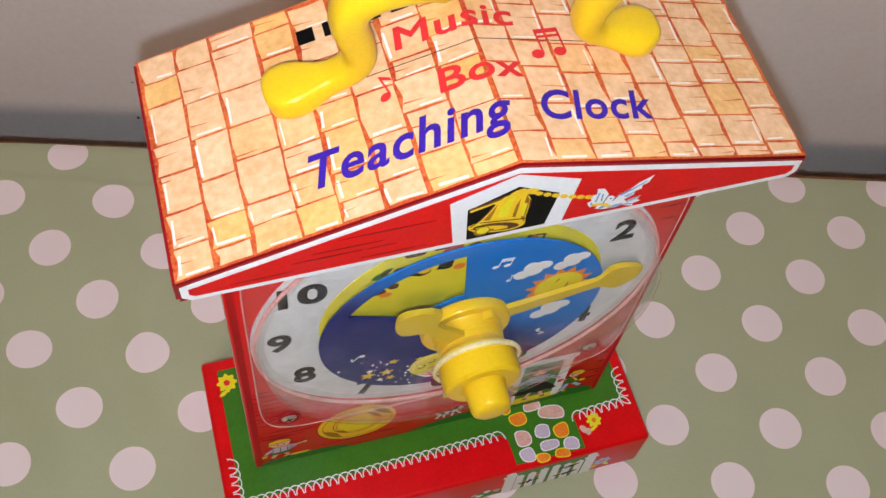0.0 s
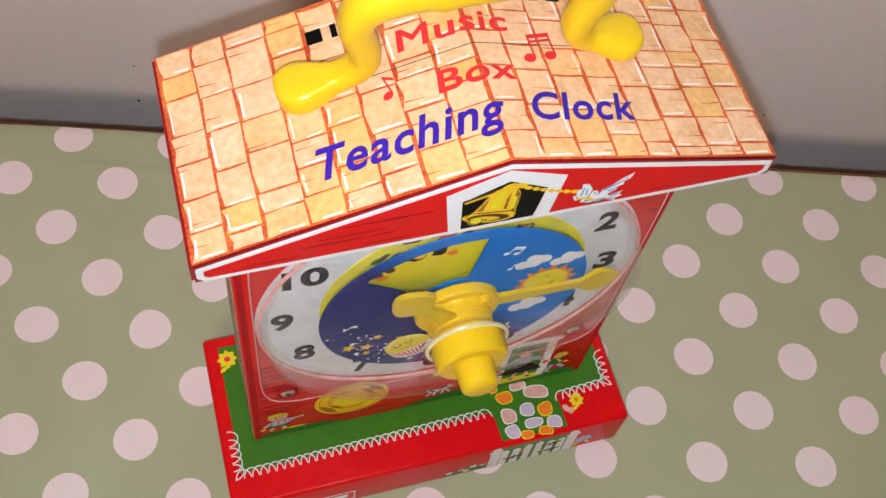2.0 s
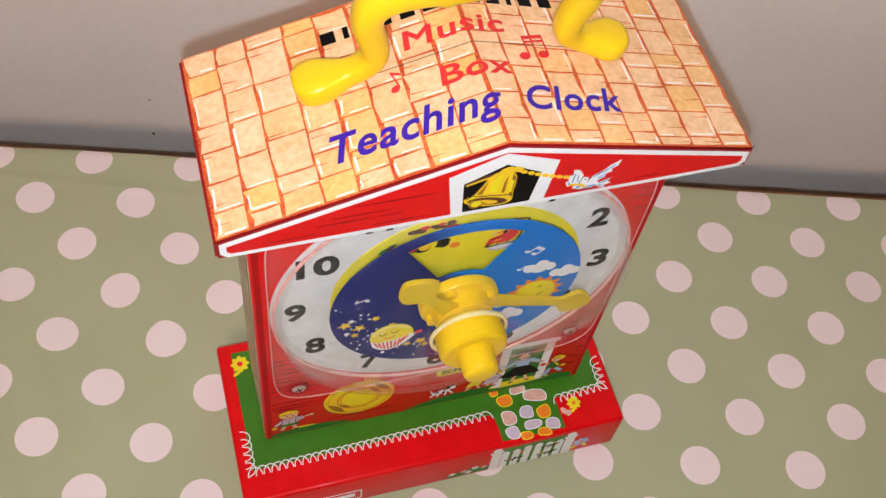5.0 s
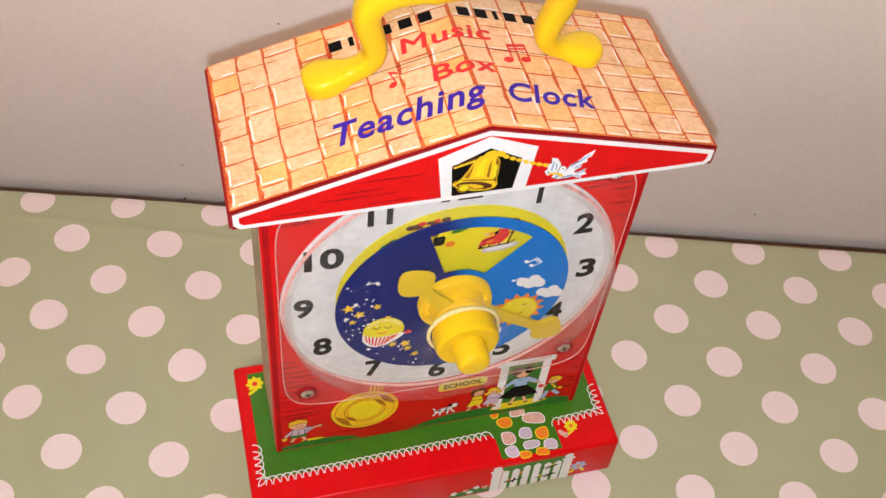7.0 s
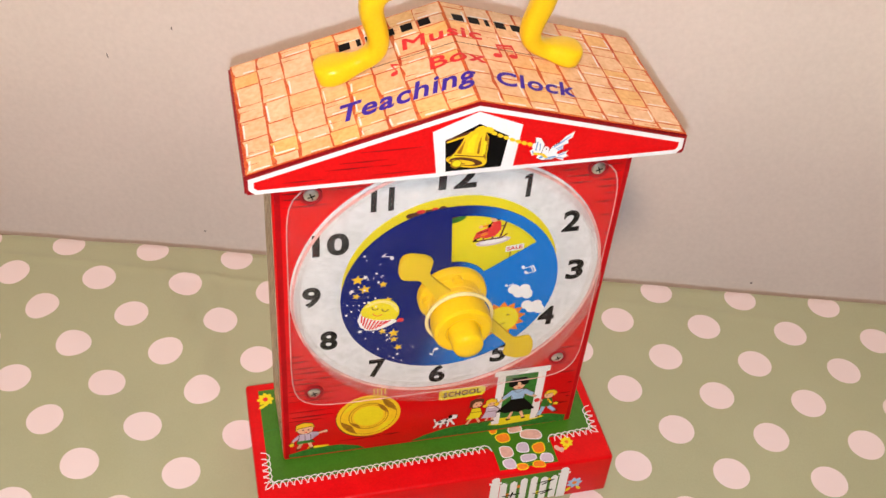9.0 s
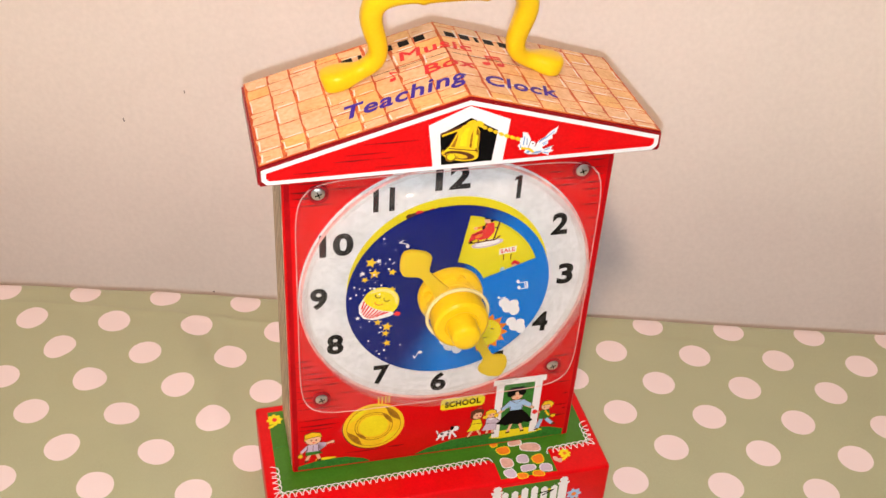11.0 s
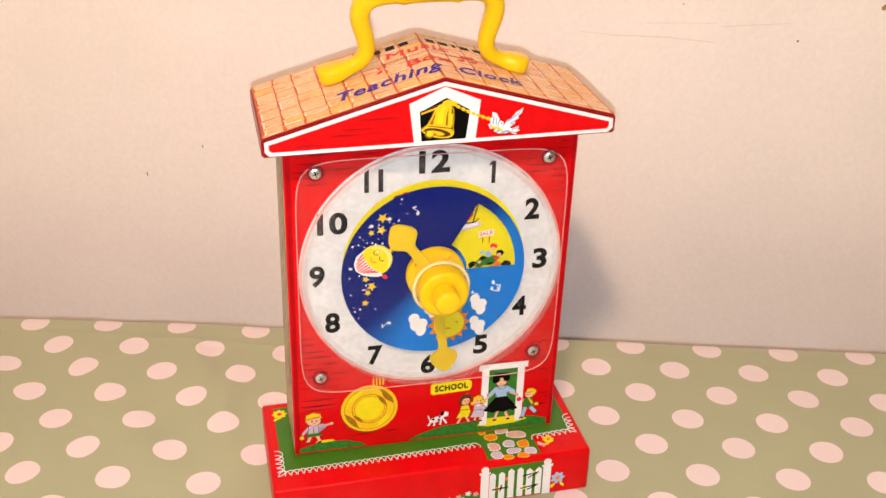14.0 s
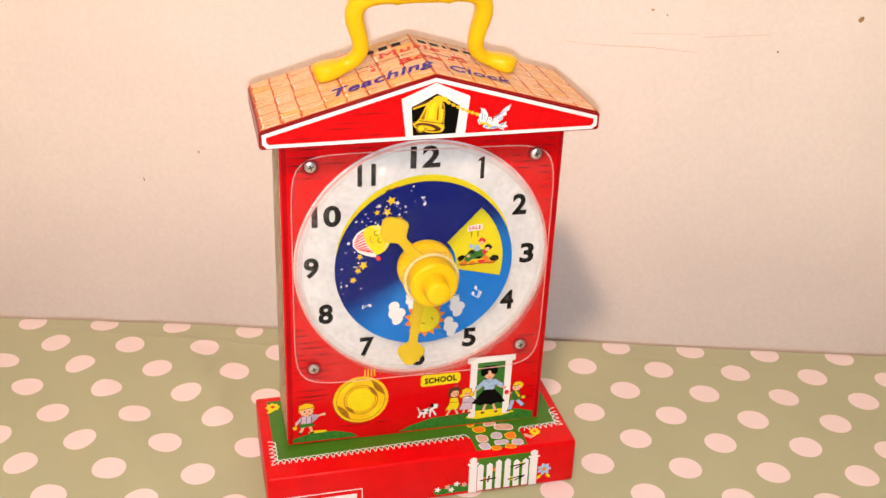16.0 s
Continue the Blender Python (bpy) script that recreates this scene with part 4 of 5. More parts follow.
    for a, r, s in gold:
        shapes("gold_star", [star(*polar(a, r), s, 5, 0.45, rng.random())], 0.0, 0.14, GOLD_INK, disc)
    shapes("small_stars", [oval(*polar(rng.uniform(4, 50) if i < 30 else rng.uniform(-50, -14), rng.uniform(36, 52)), *(2 * [rng.uniform(0.25, 0.65)]), 7) for i in range(44)], 0.0, 0.12, WHITE, disc, None, "small white printed stars")["kind"] = "stuff"
    shapes("white_star", [star(*polar(a, r), s, 5, 0.45, rng.random()) for a, r, s in ((36, 45, 1.6), (24, 49, 1.5), (-10, 49, 1.3))], 0.0, 0.12, WHITE, disc)
    # sun and clouds
    sx, sy = polar(237, 37)
    sun = shapes("sun", [star(sx, sy, 13.0, 14, 0.74, 0.1)], 0.0, 0.12, ORANGE, disc, None, "smiling yellow sun with orange rays")
    shapes("sun_disc", [oval(sx, sy, 9.2, 9.2, 28)], 0.12, 0.2, YELLOW_INK, sun)
    shapes("sun_face", [bar(sx + 1.5, sy + 3.2, sx + 1.0, sy + 5.0, 0.6), bar(sx + 2.5, sy - 3.2, sx + 1.8, sy - 5.0, 0.6), bar(sx - 3.0, sy - 2, sx - 3.4, sy + 1.5, 0.5)], 0.2, 0.26, BROWN, sun)
    for a, r, s in ((205, 36, 1.0), (218, 47, 0.95), (268, 36, 1.1), (258, 25, 0.8)):
        x, y = polar(a, r)
        bits = [oval(x, y, 3.8 * s, 3.6 * s, 14), oval(x + 3.4 * s, y + 2.6 * s, 3.2 * s, 3.0 * s, 14), oval(x - 2.6 * s, y - 3.4 * s, 3.6 * s, 2.8 * s, 14), oval(x + 1.6 * s, y - 2.6 * s, 3.0 * s, 3.0 * s, 14)]
        root = None
        for k, q in enumerate(bits):
            ob = shapes("cloud" if root is None else "cloud_puff", [q], 0.02 + 0.01 * k, 0.09 + 0.012 * k, WHITE, root or disc)
            root = root or ob
    for q in (note(*polar(57, 40), 0.95, -20), pair(*polar(178, 37), 0.95, -178), note(*polar(292, 41), 0.95, -295), note(*polar(196, 28), 0.7, -170)):
        shapes("music_note", q, 0.0, 0.14, WHITE, disc, None, "white printed music note")
    return disc


DISC_AT, MINUTE_AT, HOUR_AT = -6.2, -7.3, -15.8   # depth of the pointers on the axis, mm


def hand_mesh(length, tip_w, tip_l, root_w, thick):
    """A flat pointer with a spade-shaped tip, from the hub upwards."""
    k, l, q = tip_w / 8.6, length, tip_l / 17.0
    pts = [(-root_w, 8), (-root_w * 0.60, l - 23 * q), (-2.3 * k, l - 17.5 * q), (-3.4 * k, l - 15.6 * q), (-6.4 * k, l - 13.6 * q), (-8.2 * k, l - 12.2 * q), (-8.7 * k, l - 10.6 * q), (-8.0 * k, l - 7.4 * q), (-5.6 * k, l - 4.0 * q), (-3.0 * k, l - 1.3 * q), (-1.3 * k, l - 0.3 * q), (0, l)]
    pts = pts + [(-x, y) for x, y in pts[-2::-1]]
    bm = bmesh.new()
    prism(bm, pts[::-1], 0, thick)
    top = [e for e in bm.edges if all(v.co.z > thick * MM * 0.5 for v in e.verts)]
    bmesh.ops.bevel(bm, geom=top, offset=0.5 * MM, segments=2, affect="EDGES")
    return bm


def build_pointers(clock):
    minute = part("minute_hand", hand_mesh(68.5, 8.4, 17, 4.2, 1.8), HAND_YELLOW, clock, "long yellow plastic minute hand", hub(MINUTE_AT))
    smooth(part("minute_boss", lathe([(16.5, -1.0), (17, -0.6), (17, 2.6), (16.4, 3.4), (13.2, 3.6), (12.8, 4.2), (12.6, 8.2), (0, 8.2)], 64), YELLOW, minute))
    bm = bmesh.new()
    for k in range(4):
        a = radians(45 + 90 * k)
        prism(bm, oval(13.0 * math.sin(a), 13.0 * math.cos(a), 2.6, 2.6, 14), 0.0, 6.4)
    part("boss_lug", bm, YELLOW, minute)
    hour = part("hour_hand", hand_mesh(45.5, 8.6, 17, 4.6, 2.0), HAND_YELLOW, clock, "short yellow plastic hour hand", hub(HOUR_AT))
    smooth(part("hour_boss", lathe([(11.8, -4.4), (12.2, -3.8), (12.2, 2.2), (11.6, 2.6), (0, 2.6)], 64), YELLOW, hour))
    return minute, hour


def build_cover(clock):
    # flat plate with rounded corners and a round opening
    bm = bmesh.new()
    outer, inner = [], []
    n = 128
    for i in range(n):
        a = 2 * math.pi * i / n
        c, s = math.sin(a), math.cos(a)
        hw, hh, p = 78.0, 76.2, 9.0
        k = (abs(c / hw) ** p + abs(s / hh) ** p) ** (-1 / p)
        outer.append((c * k, s * k - 4.2))
        inner.append((c * 72.6, s * 72.6))
    rows = []
    for pts, z in ((inner, 0.0), (outer, 0.0), (outer, 1.2), (inner, 1.2)):
        rows.append([bm.verts.new((x * MM, y * MM, z * MM)) for x, y in pts])
    for a, b in zip(rows, rows[1:] + rows[:1]):
        for i in range(n):
            j = (i + 1) % n
            bm.faces.new((a[i], a[j], b[j], b[i]))
    edge = bmesh.new()
    ring = [[edge.verts.new((x * k * MM, ((y + 4.2) * k - 4.2) * MM, z * MM)) for x, y in outer] for k, z in ((1.0, 1.15), (0.9965, 1.5), (0.993, 1.2))]
    for a, b in zip(ring, ring[1:]):
        for i in range(n):
            j = (i + 1) % n
            edge.faces.new((a[i], a[j], b[j], b[i]))
    plate = part("cover_plate", bm, CLEAR, clock, "clear plastic cover plate with rounded corners", hub(-0.9))
    part("plate_rim", edge, RIM, plate)
    drum = smooth(part("cover_dome", lathe([(76.4, 1.2), (75.6, 4.5), (74.6, 9.5), (73.6, 12.2), (72.0, 13.8), (69.0, 15.0), (56, 17.2), (38, 19.0), (18.6, 19.8), (17.6, 20.6), (17.2, 23.4), (16.8, 23.7), (16.4, 23.4), (16.4, 19.2), (18.0, 18.6), (38, 17.8), (56, 16.0), (68.6, 13.8), (71.2, 12.8), (72.6, 11.4), (73.4, 8.9), (74.4, 4.4), (75.2, 1.2)], 120, closed=True), CLEAR, clock, "scratched clear plastic dome over the dial", hub(-0.9)))
    smooth(part("collar", lathe([(15.4, 21.8), (16.4, 22.2), (16.7, 22.9), (16.4, 23.7), (15.6, 24.0), (14.9, 23.4), (14.8, 22.4)], 72, closed=True), COLLAR, drum, "bright clear collar round the knob"))
    smooth(part("rim_bead", lathe([(75.6, 1.2), (76.8, 1.2), (77.0, 1.8), (76.4, 2.4), (75.6, 2.2)], 120, closed=True), RIM, drum))
    for ob in (plate, drum, *drum.children):
        ob.visible_shadow = False
    for x, z in ((-66, 219.5), (66, 220.5), (-66, 86.2), (65.8, 90.2)):
        well = smooth(part("screw_well", lathe([(4.9, 0), (4.9, 1.5), (4.1, 1.6), (3.6, 0.4), (0, 0.4)], 28), SHADE_RED, clock, "", LEAN @ pose(x * MM, -0.0008, z * MM, 90)))
        screw = smooth(part("screw", lathe([(3.3, 0.4), (3.2, 1.2), (2.2, 1.8), (0, 2.0)], 24), CHROME, well))
        shapes("screw_slot", [bar(-1.6, -0.6, 1.6, 0.6, 0.6), bar(0.6, -1.6, -0.6, 1.6, 0.6)], 1.6, 2.1, BLACK, screw)
    # winding knob
    prof = [(13.2, 18.0), (14.0, 20.0), (14.3, 21.5), (14.3, 28.0), (13.9, 29.6), (12.6, 30.6), (9.0, 30.8), (8.2, 30.2), (0, 30.2)]
    bm = lathe(prof, 96)
    for q in bm.verts:
        z = q.co.z / MM
        if 21 < z < 28.5:
            a = math.atan2(q.co.x, q.co.y)
            k = 1 + 0.006 * (1 if round(a / (2 * math.pi) * 96) % 2 else -1)
            q.co.x, q.co.y = q.co.x * k, q.co.y * k
    knob = smooth(part("knob", bm, YELLOW, clock, "ridged yellow plastic winding knob", hub(-2.6)), 30)
    smooth(part("button", lathe([(7.5, 29.8), (7.6, 31), (7.3, 38.9), (6.8, 40.3), (5.4, 41.2), (3.0, 41.5), (0, 41.6)], 56), YELLOW, knob))


def build_roof(clock):
    prof = [(-95, 240), (95, 240), (95, 250.2), (0, 277.2), (-95, 250.2)]
    bm = bmesh.new()
    a = [bm.verts.new((x * MM, -0.0215, z * MM)) for x, z in prof]
    b = [bm.verts.new((x * MM, BACK * MM, z * MM)) for x, z in prof]
    bm.faces.new(a)
    bm.faces.new(b[::-1])
    for i in range(5):
        j = (i + 1) % 5
        bm.faces.new((a[i], b[i], b[j], a[j]))
    bmesh.ops.bevel(bm, geom=list(bm.edges), offset=0.9 * MM, segments=2, affect="EDGES")
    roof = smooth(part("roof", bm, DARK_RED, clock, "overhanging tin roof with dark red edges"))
    f = pose(0, -0.0215, 0, 90)
    gable = shapes("gable", [[(-91, 240.9), (91, 240.9), (93.4, 243.2), (93.4, 248.6), (0, 275.2), (-93.4, 248.6), (-93.4, 243.2)]], 0, 0.2, WHITE, clock, f, "red gable with white border, bell and dove")
    shapes("gable_field", [[(-89.8, 243.0), (89.8, 243.0), (91.2, 244.4), (91.2, 247.0), (0, 272.9), (-91.2, 247.0), (-91.2, 244.4)]], 0.2, 0.32, RED, gable)
    rng = random.Random(9)
    shapes("printed_siding", dashes(rng, -80, 80, 246, 270, 3.6, lambda x, y: abs(x) > 21 and y < 272 - abs(x) * 0.29 and not (20 < x < 44), 0.55), 0.32, 0.42, LINE_RED, gable)["kind"] = "stuff"
    win = shapes("belfry_frame", [[(-18.8, 264.4), (0, 272.6), (19, 264.2), (16.6, 241.6), (-16.2, 241.6)]], 0.32, 0.42, WHITE, gable)
    shapes("belfry_opening", [[(-13.4, 259.4), (0.6, 266.6), (13.4, 259.2), (11.4, 243.4), (-12.4, 243.4)]], 0.42, 0.5, BLACK, win)
    shapes("bell_beam", [bar(-13, 259, 2, 264, 2.0), bar(-1, 264, 7, 262, 2.2)], 0.5, 0.56, BROWN, win)
    shapes("bell_beam_light", [bar(-12.6, 258.6, 1, 263.0, 0.9), bar(1, 263.6, 6, 261.8, 0.9)], 0.56, 0.6, GOLD_INK, win)
    dome = [(-12.2, 250.2), (-9.6, 252.6), (-7.4, 256.4), (-5.8, 260.2), (-3.0, 263.0), (0.2, 263.9), (3.2, 262.8), (4.8, 259.6), (4.9, 254.8), (4.6, 250.4), (5.0, 246.4), (-3.5, 246.4), (-10.5, 249)]
    bell = shapes("bell", [dome, oval(-3.9, 248.2, 8.9, 3.3, 28, -14)], 0.56, 0.64, GOLD_INK, win)
    shapes("bell_shine", [[(-4.2, 252.8), (-3.6, 258.2), (-1.6, 261.8), (0.4, 262.0), (-0.8, 258.4), (-1.0, 252.2)], [(2.6, 251.0), (3.0, 257.8), (4.2, 257.6), (3.9, 250.8)], [(-11.4, 250.4), (-9.2, 252.6), (-7.6, 252.2), (-9.6, 250.0)]], 0.66, 0.71, YELLOW_INK, bell)
    shapes("bell_shade", [[(4.4, 247.4), (4.3, 250.6), (4.6, 255.0), (4.5, 259.4), (3.4, 262.0), (3.2, 258.8), (3.4, 254.0), (3.2, 250.0)], [(-8.4, 252.8), (-6.4, 256.4), (-4.9, 260.0), (-5.6, 255.6), (-6.4, 252.2)], [(0.4, 251.6), (0.8, 257.6), (1.8, 260.6), (1.7, 256.6), (1.4, 251.2)]], 0.66, 0.71, GOLD_SHADE, bell)
    shapes("bell_mouth", [oval(-4.0, 247.9, 7.3, 2.1, 24, -14)], 0.72, 0.75, BROWN, bell)
    shapes("bell_rim", [oval(-5.2, 247.7, 5.2, 1.2, 20, -14)], 0.76, 0.79, GOLD_INK, bell)
    shapes("bell_outline", [bar(-12.0, 250.6, -9.4, 253.0, 0.5), bar(-9.4, 253.0, -7.3, 256.8, 0.5), bar(-7.3, 256.8, -5.7, 260.4, 0.5), bar(4.9, 259.4, 5.0, 254.8, 0.5), bar(-9.4, 252.0, 4.5, 249.4, 0.45), bar(-11.6, 249.2, -4.5, 246.9, 0.4)], 0.76, 0.8, BROWN, bell)
    shapes("clapper", [oval(-8.2, 247.2, 2.5, 2.3, 14)], 0.82, 0.86, GOLD_SHADE, bell)
    shapes("clapper_shine", [oval(-8.0, 247.5, 1.9, 1.7, 14)], 0.86, 0.9, YELLOW_INK, bell)
    shapes("bow", [oval(0.6, 264.2, 2.4, 1.1, 10, 20), oval(4.6, 263.6, 2.2, 1.1, 10, -20), oval(2.6, 262.6, 1.0, 1.6, 8)], 0.6, 0.68, GOLD_INK, win)
    shapes("bead", [oval(7 + 2.7 * i, 261.2 - 1.55 * i + 0.05 * i * i, 1.4, 0.9, 10, -30) for i in range(7)], 0.5, 0.6, GOLD_INK, gable)
    dove = shapes("dove", [[(26.6, 246.2), (29.2, 244.8), (33.4, 244.6), (36.2, 245.8), (35.4, 248.2), (32.0, 249.4), (28.4, 248.6)]], 0.34, 0.44, WHITE, gable, None, "white printed dove pulling the bell cord")
    shapes("dove_wing", [[(28.6, 248.4), (24.6, 247.6), (23.4, 250.2), (24.6, 251.0), (23.8, 253.6), (25.4, 254.2), (25.2, 257.0), (27.6, 256.4), (29.4, 253.2), (30.2, 249.8)]], 0.44, 0.5, WHITE, gable)
    shapes("dove_wing", [[(31.6, 248.8), (33.0, 251.6), (36.4, 253.6), (38.6, 256.2), (42.2, 258.4), (41.4, 255.2), (39.6, 254.2), (40.0, 252.4), (37.8, 251.6), (38.0, 249.8), (35.4, 248.2)]], 0.44, 0.5, WHITE, gable)
    shapes("dove_tail", [[(35.2, 247.0), (40.6, 248.6), (39.6, 246.8), (41.0, 245.6), (38.8, 244.8), (39.0, 243.4), (35.4, 245.0)]], 0.44, 0.5, WHITE, gable)
    shapes("dove_head", [oval(30.2, 250.2, 1.7, 1.6, 12)], 0.5, 0.56, WHITE, gable)
    shapes("dove_eye", [oval(30.6, 250.4, 0.35, 0.35, 8)], 0.56, 0.6, BLACK, gable)
    shapes("cord_end", [[(25.2, 249.2), (29.6, 248.2), (32.0, 245.8), (30.6, 245.6), (28.6, 247.4), (25.0, 248.0)]], 0.5, 0.58, GOLD_INK, gable)
    shapes("dove_shade", [oval(33, 245.6, 2.6, 0.6, 12, 10), bar(36.4, 246.4, 39.4, 247.2, 0.6), bar(33.6, 250.8, 38.8, 254.8, 0.6), bar(35, 250, 38, 251.4, 0.5), bar(26, 250, 26.4, 254.6, 0.6), bar(27.8, 250, 27.6, 253.6, 0.5), bar(36.2, 252.4, 40.6, 256.2, 0.5), bar(35.6, 249.2, 37.6, 250.2, 0.6), bar(25, 248.6, 24.6, 250.2, 0.6), bar(36.2, 245.4, 38.6, 244.6, 0.6), oval(29.2, 246.6, 1.6, 0.7, 10, 30)], 0.5, 0.54, DOVE_BLUE, gable)
    shapes("dove_line", [bar(27.0, 245.9, 29.4, 244.5, 0.28), bar(29.4, 244.5, 33.4, 244.3, 0.28), bar(33.4, 244.3, 36.2, 245.4, 0.28), bar(31.6, 248.8, 33.0, 251.4, 0.28), bar(33.0, 251.4, 36.2, 253.4, 0.28), bar(25.4, 254.0, 25.2, 256.8, 0.28), bar(28.6, 248.6, 29.6, 252.6, 0.28), bar(40.6, 248.4, 36, 247.2, 0.28)], 0.54, 0.58, SPECK, gable)
    # slopes with printed shingles
    for s in (-1, 1):
        m = pose(0, 0, 0.2775, 0, SLOPE * s, 0)
        w = 94 / math.cos(radians(SLOPE))
        pts = [(0, -21.2), (s * w, -21.2), (s * w, BACK - 1.0), (0, BACK - 1.0)]
        slope = shapes("roof_slope", [pts if s > 0 else pts[::-1]], -0.3, 0.05, TILE_LINE, clock, m, "cream and orange printed shingle slope")
        r = random.Random(20 + s)
        edges = [0.3]
        while edges[-1] < w - 6:
            edges.append(edges[-1] + r.uniform(10.2, 13.6))
        edges[-1] = w - 0.5
        light, ticks = [], []
        for k in range(len(edges) - 1):
            a, b = edges[k], edges[k + 1]
            y = -20.9 - (r.uniform(0, 8) if k else 3)
            while y < BACK - 1:
                n = r.choice((r.uniform(6.5, 9), r.uniform(9, 13.5), r.uniform(9, 13.5), r.uniform(11, 16)))
                y0, y1 = max(y, -20.9), min(y + n, BACK - 1.2)
                y += n
                if y1 - y0 < 1.6:
                    continue
                g = lambda q=0.5: r.uniform(0.12, q)
                j = lambda: r.uniform(-0.5, 0.5)
                q = [(a + g(0.7), y0 + g()), ((a + b) / 2, y0 + g() + j() * 0.4), (b - g(1.3) + j() * 0.9, y0 + g(0.6)), (b - g(1.3) + j() * 0.9, (y0 + y1) / 2), (b - g(1.3) + j() * 0.9, y1 - g()), ((a + b) / 2, y1 - g() + j() * 0.4), (a + g(0.7), y1 - g())]
                q = [(s * px, max(min(py, BACK - 1.1), -21.0)) for px, py in q]
                shapes("shingle", [q if s > 0 else q[::-1]], 0.0, 0.10, TILE, slope)
                if r.random() < 0.62:
                    light.append(bar(s * (a + 1.5), y0 + 1.0, s * (a + (b - a) * r.uniform(0.5, 0.9)), y0 + 1.0 + j(), r.uniform(0.4, 0.9)))
                if r.random() < 0.34:
                    light.append(bar(s * (b - 1.4), y0 + 1.4, s * (b - 1.5 + j()), y1 - 2.2, r.uniform(0.4, 0.9)))
                if r.random() < 0.45:
                    u = y0 + r.uniform(1.2, max(1.4, y1 - y0 - 2))
                    v = r.uniform(0.35, 0.7)
                    ticks.append([(s * b - s * 0.8, u), (s * (b - (b - a) * v), u + j()), (s * b - s * 0.8, u + r.uniform(0.3, 0.6))])
        shapes("shingle_shine", light, 0.14, 0.18, TILE_LIGHT, slope)["kind"] = "stuff"
        shapes("shingle_grain", ticks, 0.14, 0.18, TILE_LINE, slope)["kind"] = "stuff"
    words = [("Teaching", 56.0, 14.6, -25.0, -4.6, PURPLE, 0.020, 0.30), ("Clock", 35.5, 10.6, 29.6, -2.2, PURPLE, 0.020, 0.24), ("Music", 35.5, 8.2, -4.0, 30.8, LETTER_RED, 0.02, 0.1), ("Box", 25.0, 8.0, -1.4, 11.6, LETTER_RED, 0.02, 0.1)]
    for text, w, h, x, y, mat, bold, shear in words:
        part("roof_word", drape(lettering(text, w, h, bold, shear, 0.12, 1.08), x, y, 0.55), mat, roof, "printed word on the roof")
    for k, x in enumerate((-44.5, -38.2, -32.5, -25.0, -17.0, -9.2, 6.0, 13.4, 19.6, 25.8, 33.6)):
        wide = 1.9 if k in (1, 8) else 5.0
        bm = bmesh.new()
        prism(bm, [(x - wide / 2, 40.6), (x + wide / 2, 40.6), (x + wide / 2, 45.8), (x - wide / 2, 45.8)], 0, 0.12)
        part("maker_bar", drape(bm, 0, 0, 0.32), BLACK, roof, "plain black printed bar")
    for q in (note(-28, 13.0, 1.35, 14), pair(17.6, 16.4, 1.7, 2)):
        bm = bmesh.new()
        for pts in q:
            prism(bm, pts, 0, 0.12)
        part("music_note", drape(bm, 0, 0, 0.32), LETTER_RED, roof, "red printed music note")
    bm = bmesh.new()
    prism(bm, bar(-36, 21.8, 0, 21.8, 0.2), 0, 0.1)
    prism(bm, bar(0, 21.8, 36, 21.8, 0.2), 0, 0.1)
    part("roof_seam", drape(bm, 0, 0, 0.34), BLACK, roof)
    # carrying handle
    half = [(-60.0, 266.4, 3.4, 3.4), (-59.5, 266.6, 4.6, 5.4), (-57.6, 267.0, 5.2, 7.4), (-54, 267.7, 5.3, 8.5), (-50.5, 268.5, 5.2, 8.2), (-46.8, 269.6, 4.7, 6.6), (-42, 271.0, 4.0, 4.8), (-37.5, 272.9, 4.2, 4.7), (-33.8, 276.2, 4.7, 5.2), (-32.4, 280.5, 4.7, 5.2), (-33.0, 286, 4.7, 5.3), (-35.0, 292.5, 5.0, 5.4), (-36.8, 299, 5.4, 5.8), (-36.0, 305.6, 5.6, 5.8), (-31, 310.4, 5.8, 6.0), (-24, 311.8, 5.6, 6.0), (-16.5, 312, 5.6, 6.2), (-15.6, 312, 6.6, 7.0), (-13.6, 312, 6.6, 7.0), (-12.6, 312, 5.8, 6.4), (0, 312.2, 5.8, 6.4)]
    path = half + [(-x, z, a, b) for x, z, a, b in half[-2::-1]]
    path = [(x - 3.2 * max(0.0, (x - 30) / 30) - 1.3 * max(0.0, 1 - abs(x + 35) / 12), z, a, b) for x, z, a, b in path]
    bm = bmesh.new()
    rings, n = [], 20
    for i, (x, z, a, b) in enumerate(path):
        p0, p1 = path[max(i - 1, 0)], path[min(i + 1, len(path) - 1)]
        t = Vector((p1[0] - p0[0], 0, p1[1] - p0[1])).normalized()
        nrm = Vector((-t.z, 0, t.x))
        y = 22.5 - (z - 268) * 0.16
        ring = []
        for k in range(n):
            g = 2 * math.pi * k / n
            c, s = math.cos(g), math.sin(g)
            e = 0.66 if abs(x) > 45 else 0.8
            c, s = math.copysign(abs(c) ** e, c), math.copysign(abs(s) ** e, s)
            ring.append(bm.verts.new(((x + nrm.x * a * c) * MM, (y + b * s) * MM, (z + nrm.z * a * c) * MM)))
        rings.append(ring)
    for p, q in zip(rings, rings[1:]):
        for i in range(n):
            j = (i + 1) % n
            bm.faces.new((p[i], p[j], q[j], q[i]))
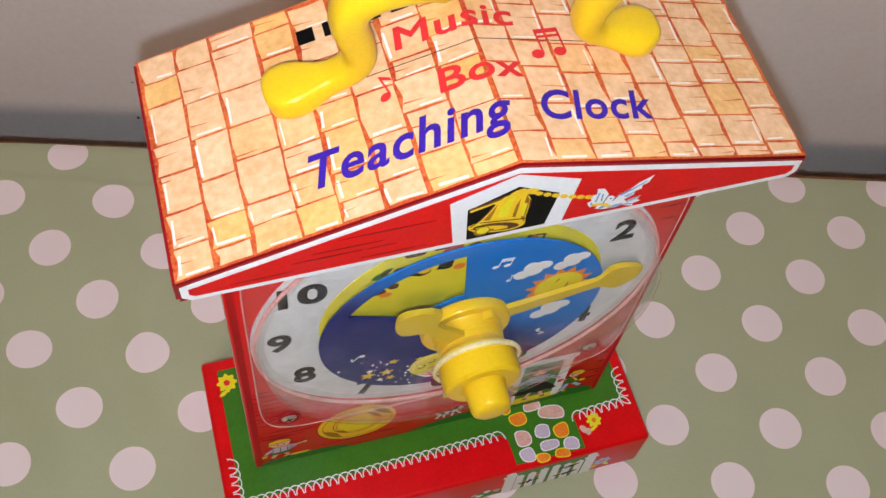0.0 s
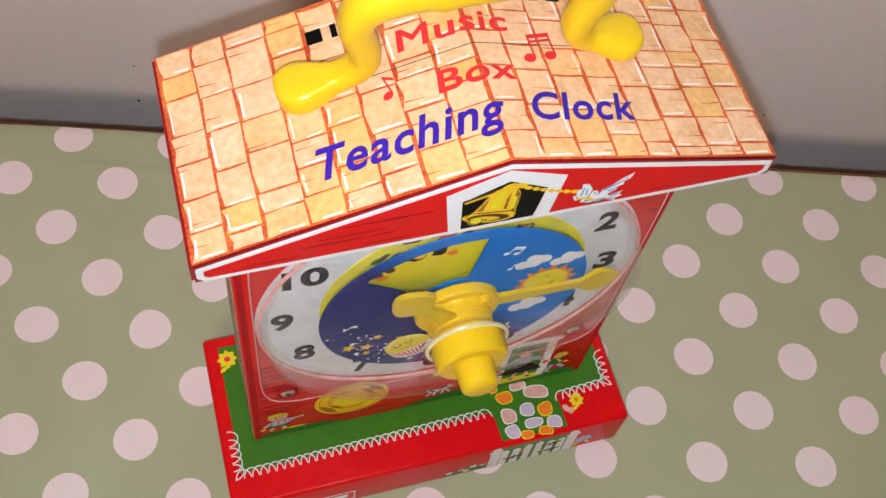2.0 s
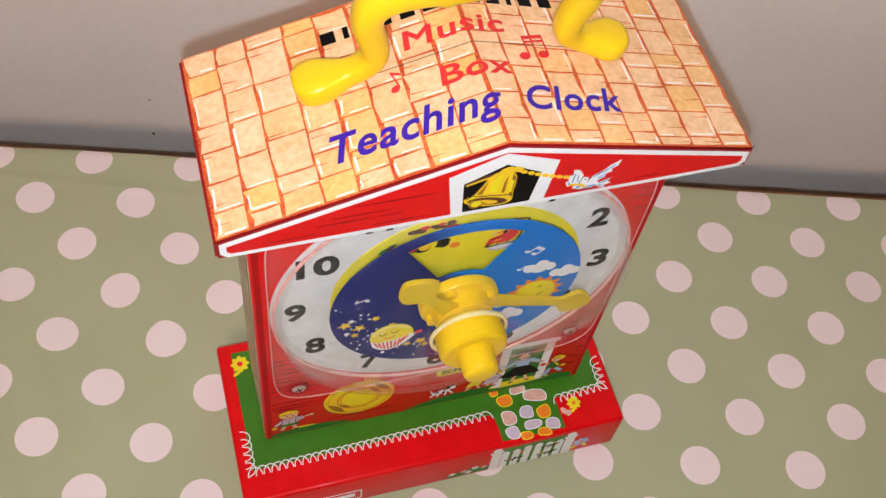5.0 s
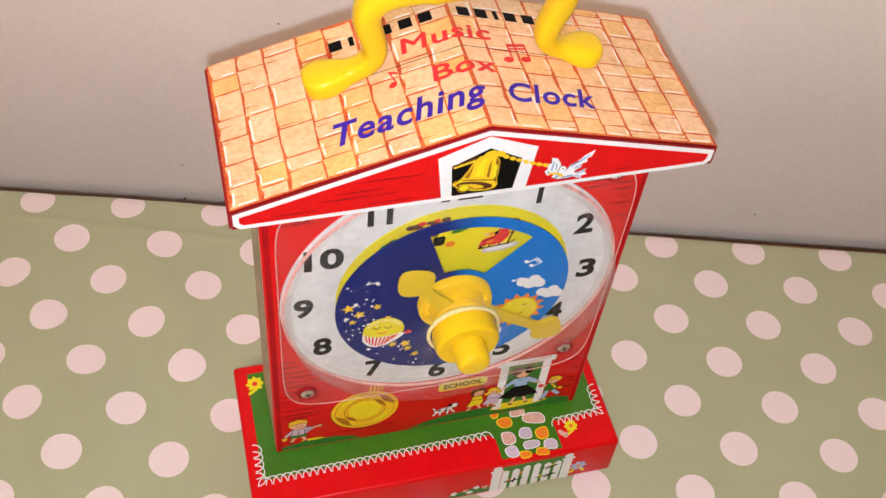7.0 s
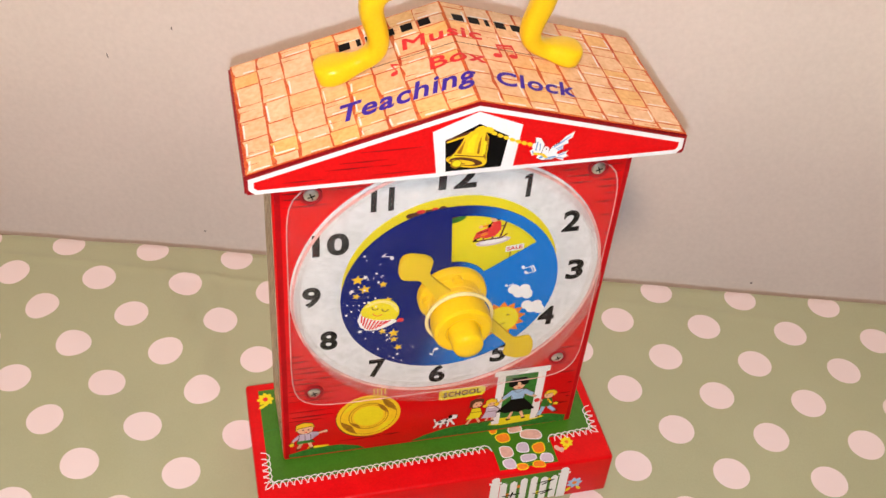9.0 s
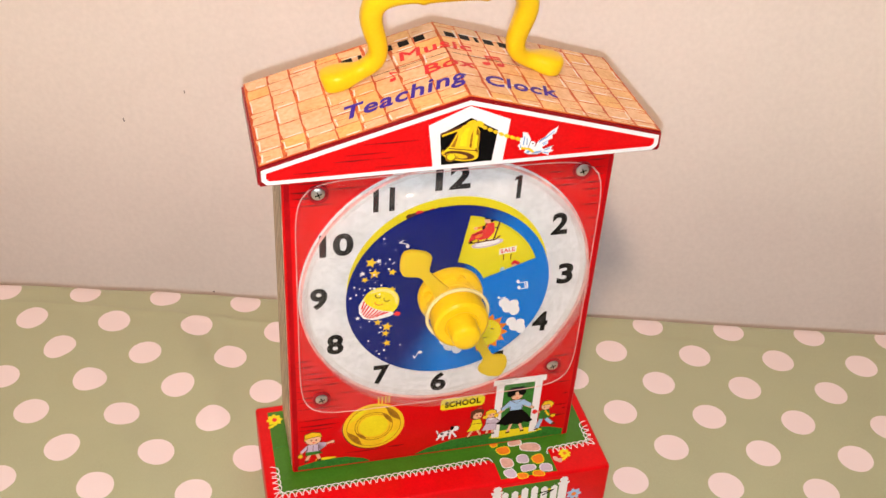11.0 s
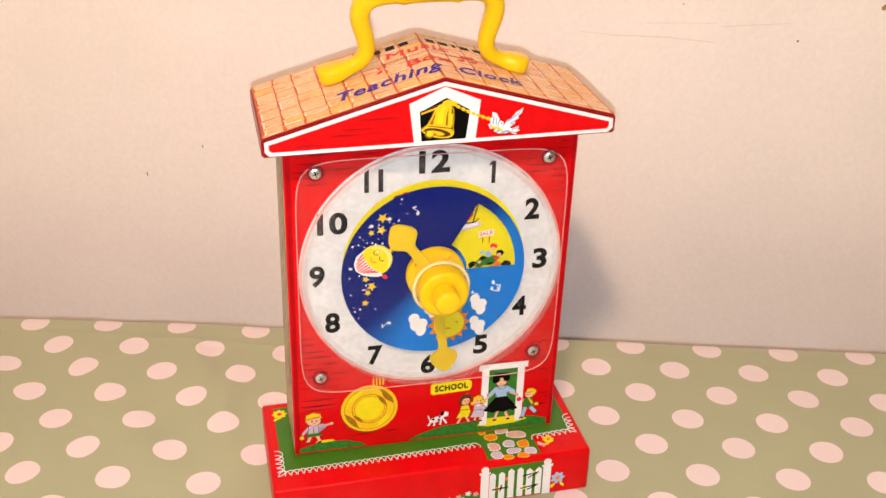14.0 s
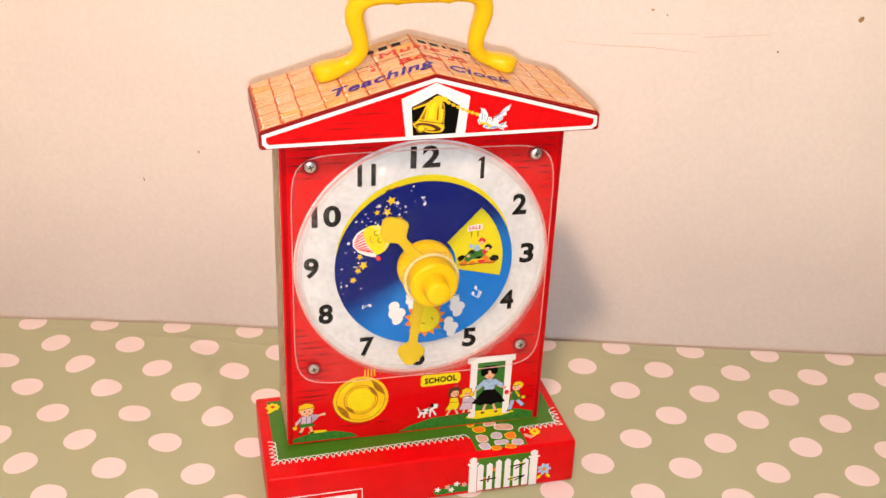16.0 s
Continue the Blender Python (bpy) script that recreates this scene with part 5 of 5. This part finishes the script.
    bm.faces.new(rings[0])
    bm.faces.new(rings[-1])
    handle = smooth(part("handle", bm, YELLOW, clock, "bright yellow plastic carrying handle shaped like notes"), 70)
    sub = handle.modifiers.new("round", "SUBSURF")
    sub.levels = sub.render_levels = 1


def build_clock():
    clock = tagged(new("toy_clock"), "red tin schoolhouse music box toy clock with yellow handle", "toy clock")
    build_base(clock)
    build_body(clock)
    build_dial(clock)
    disc = build_sky(clock)
    pointers = build_pointers(clock)
    build_cover(clock)
    build_roof(clock)
    return disc, pointers[0], pointers[1]


def torch():
    """The small lamp under the lens, carried with it and shining along the view."""
    root = tagged(new("torch"), "small white torch glowing in a round black rim", "torch")
    smooth(part("rim", lathe([(0, 4.0), (4.6, 4.0), (4.8, 3.6), (4.8, 0.4), (4.7, 0.0), (4.5, 0.0), (4.5, 1.0), (0, 1.0)], 32), BLACK, root))
    glow = bpy.data.materials.new("torch_glow")
    glow.use_nodes = True
    p = glow.node_tree.nodes["Principled BSDF"]
    p.inputs["Emission Color"].default_value = (0.93, 0.98, 0.97, 1)
    p.inputs["Emission Strength"].default_value = TORCH
    bm = bmesh.new()
    box(bm, -0.0031, 0.0031, -0.0031, 0.0031, -0.0003, 0.0010)
    part("bulb", bm, glow, root, "square white bulb")
    return root


room()
table()
tablecloth()
DISC, MINUTE, HOUR = build_clock()
TORCH_LAMP = torch()


def motions():
    def turn(y, angle):
        return LEAN @ pose(AXIS[0] * MM, y * MM, AXIS[1] * MM) @ pose(0, 0, 0, 0, angle, 0) @ pose(0, 0, 0, 90)
    times = [0, 2, 4, 6, 8, 10, 12, 14, 16]
    walk(DISC, [(t, turn(DISC_AT, -166 + 6.7 * t)) for t in times])
    walk(MINUTE, [(t, turn(MINUTE_AT, 76.4 + 6.92 * t)) for t in times])
    walk(TORCH_LAMP, [(t, look(eye, target, roll) @ TORCH_OFFSET) for t, eye, target, roll in PATH])
    walk(HOUR, [(t, turn(HOUR_AT, -37.2 + 0.1 * t)) for t in times])


motions()
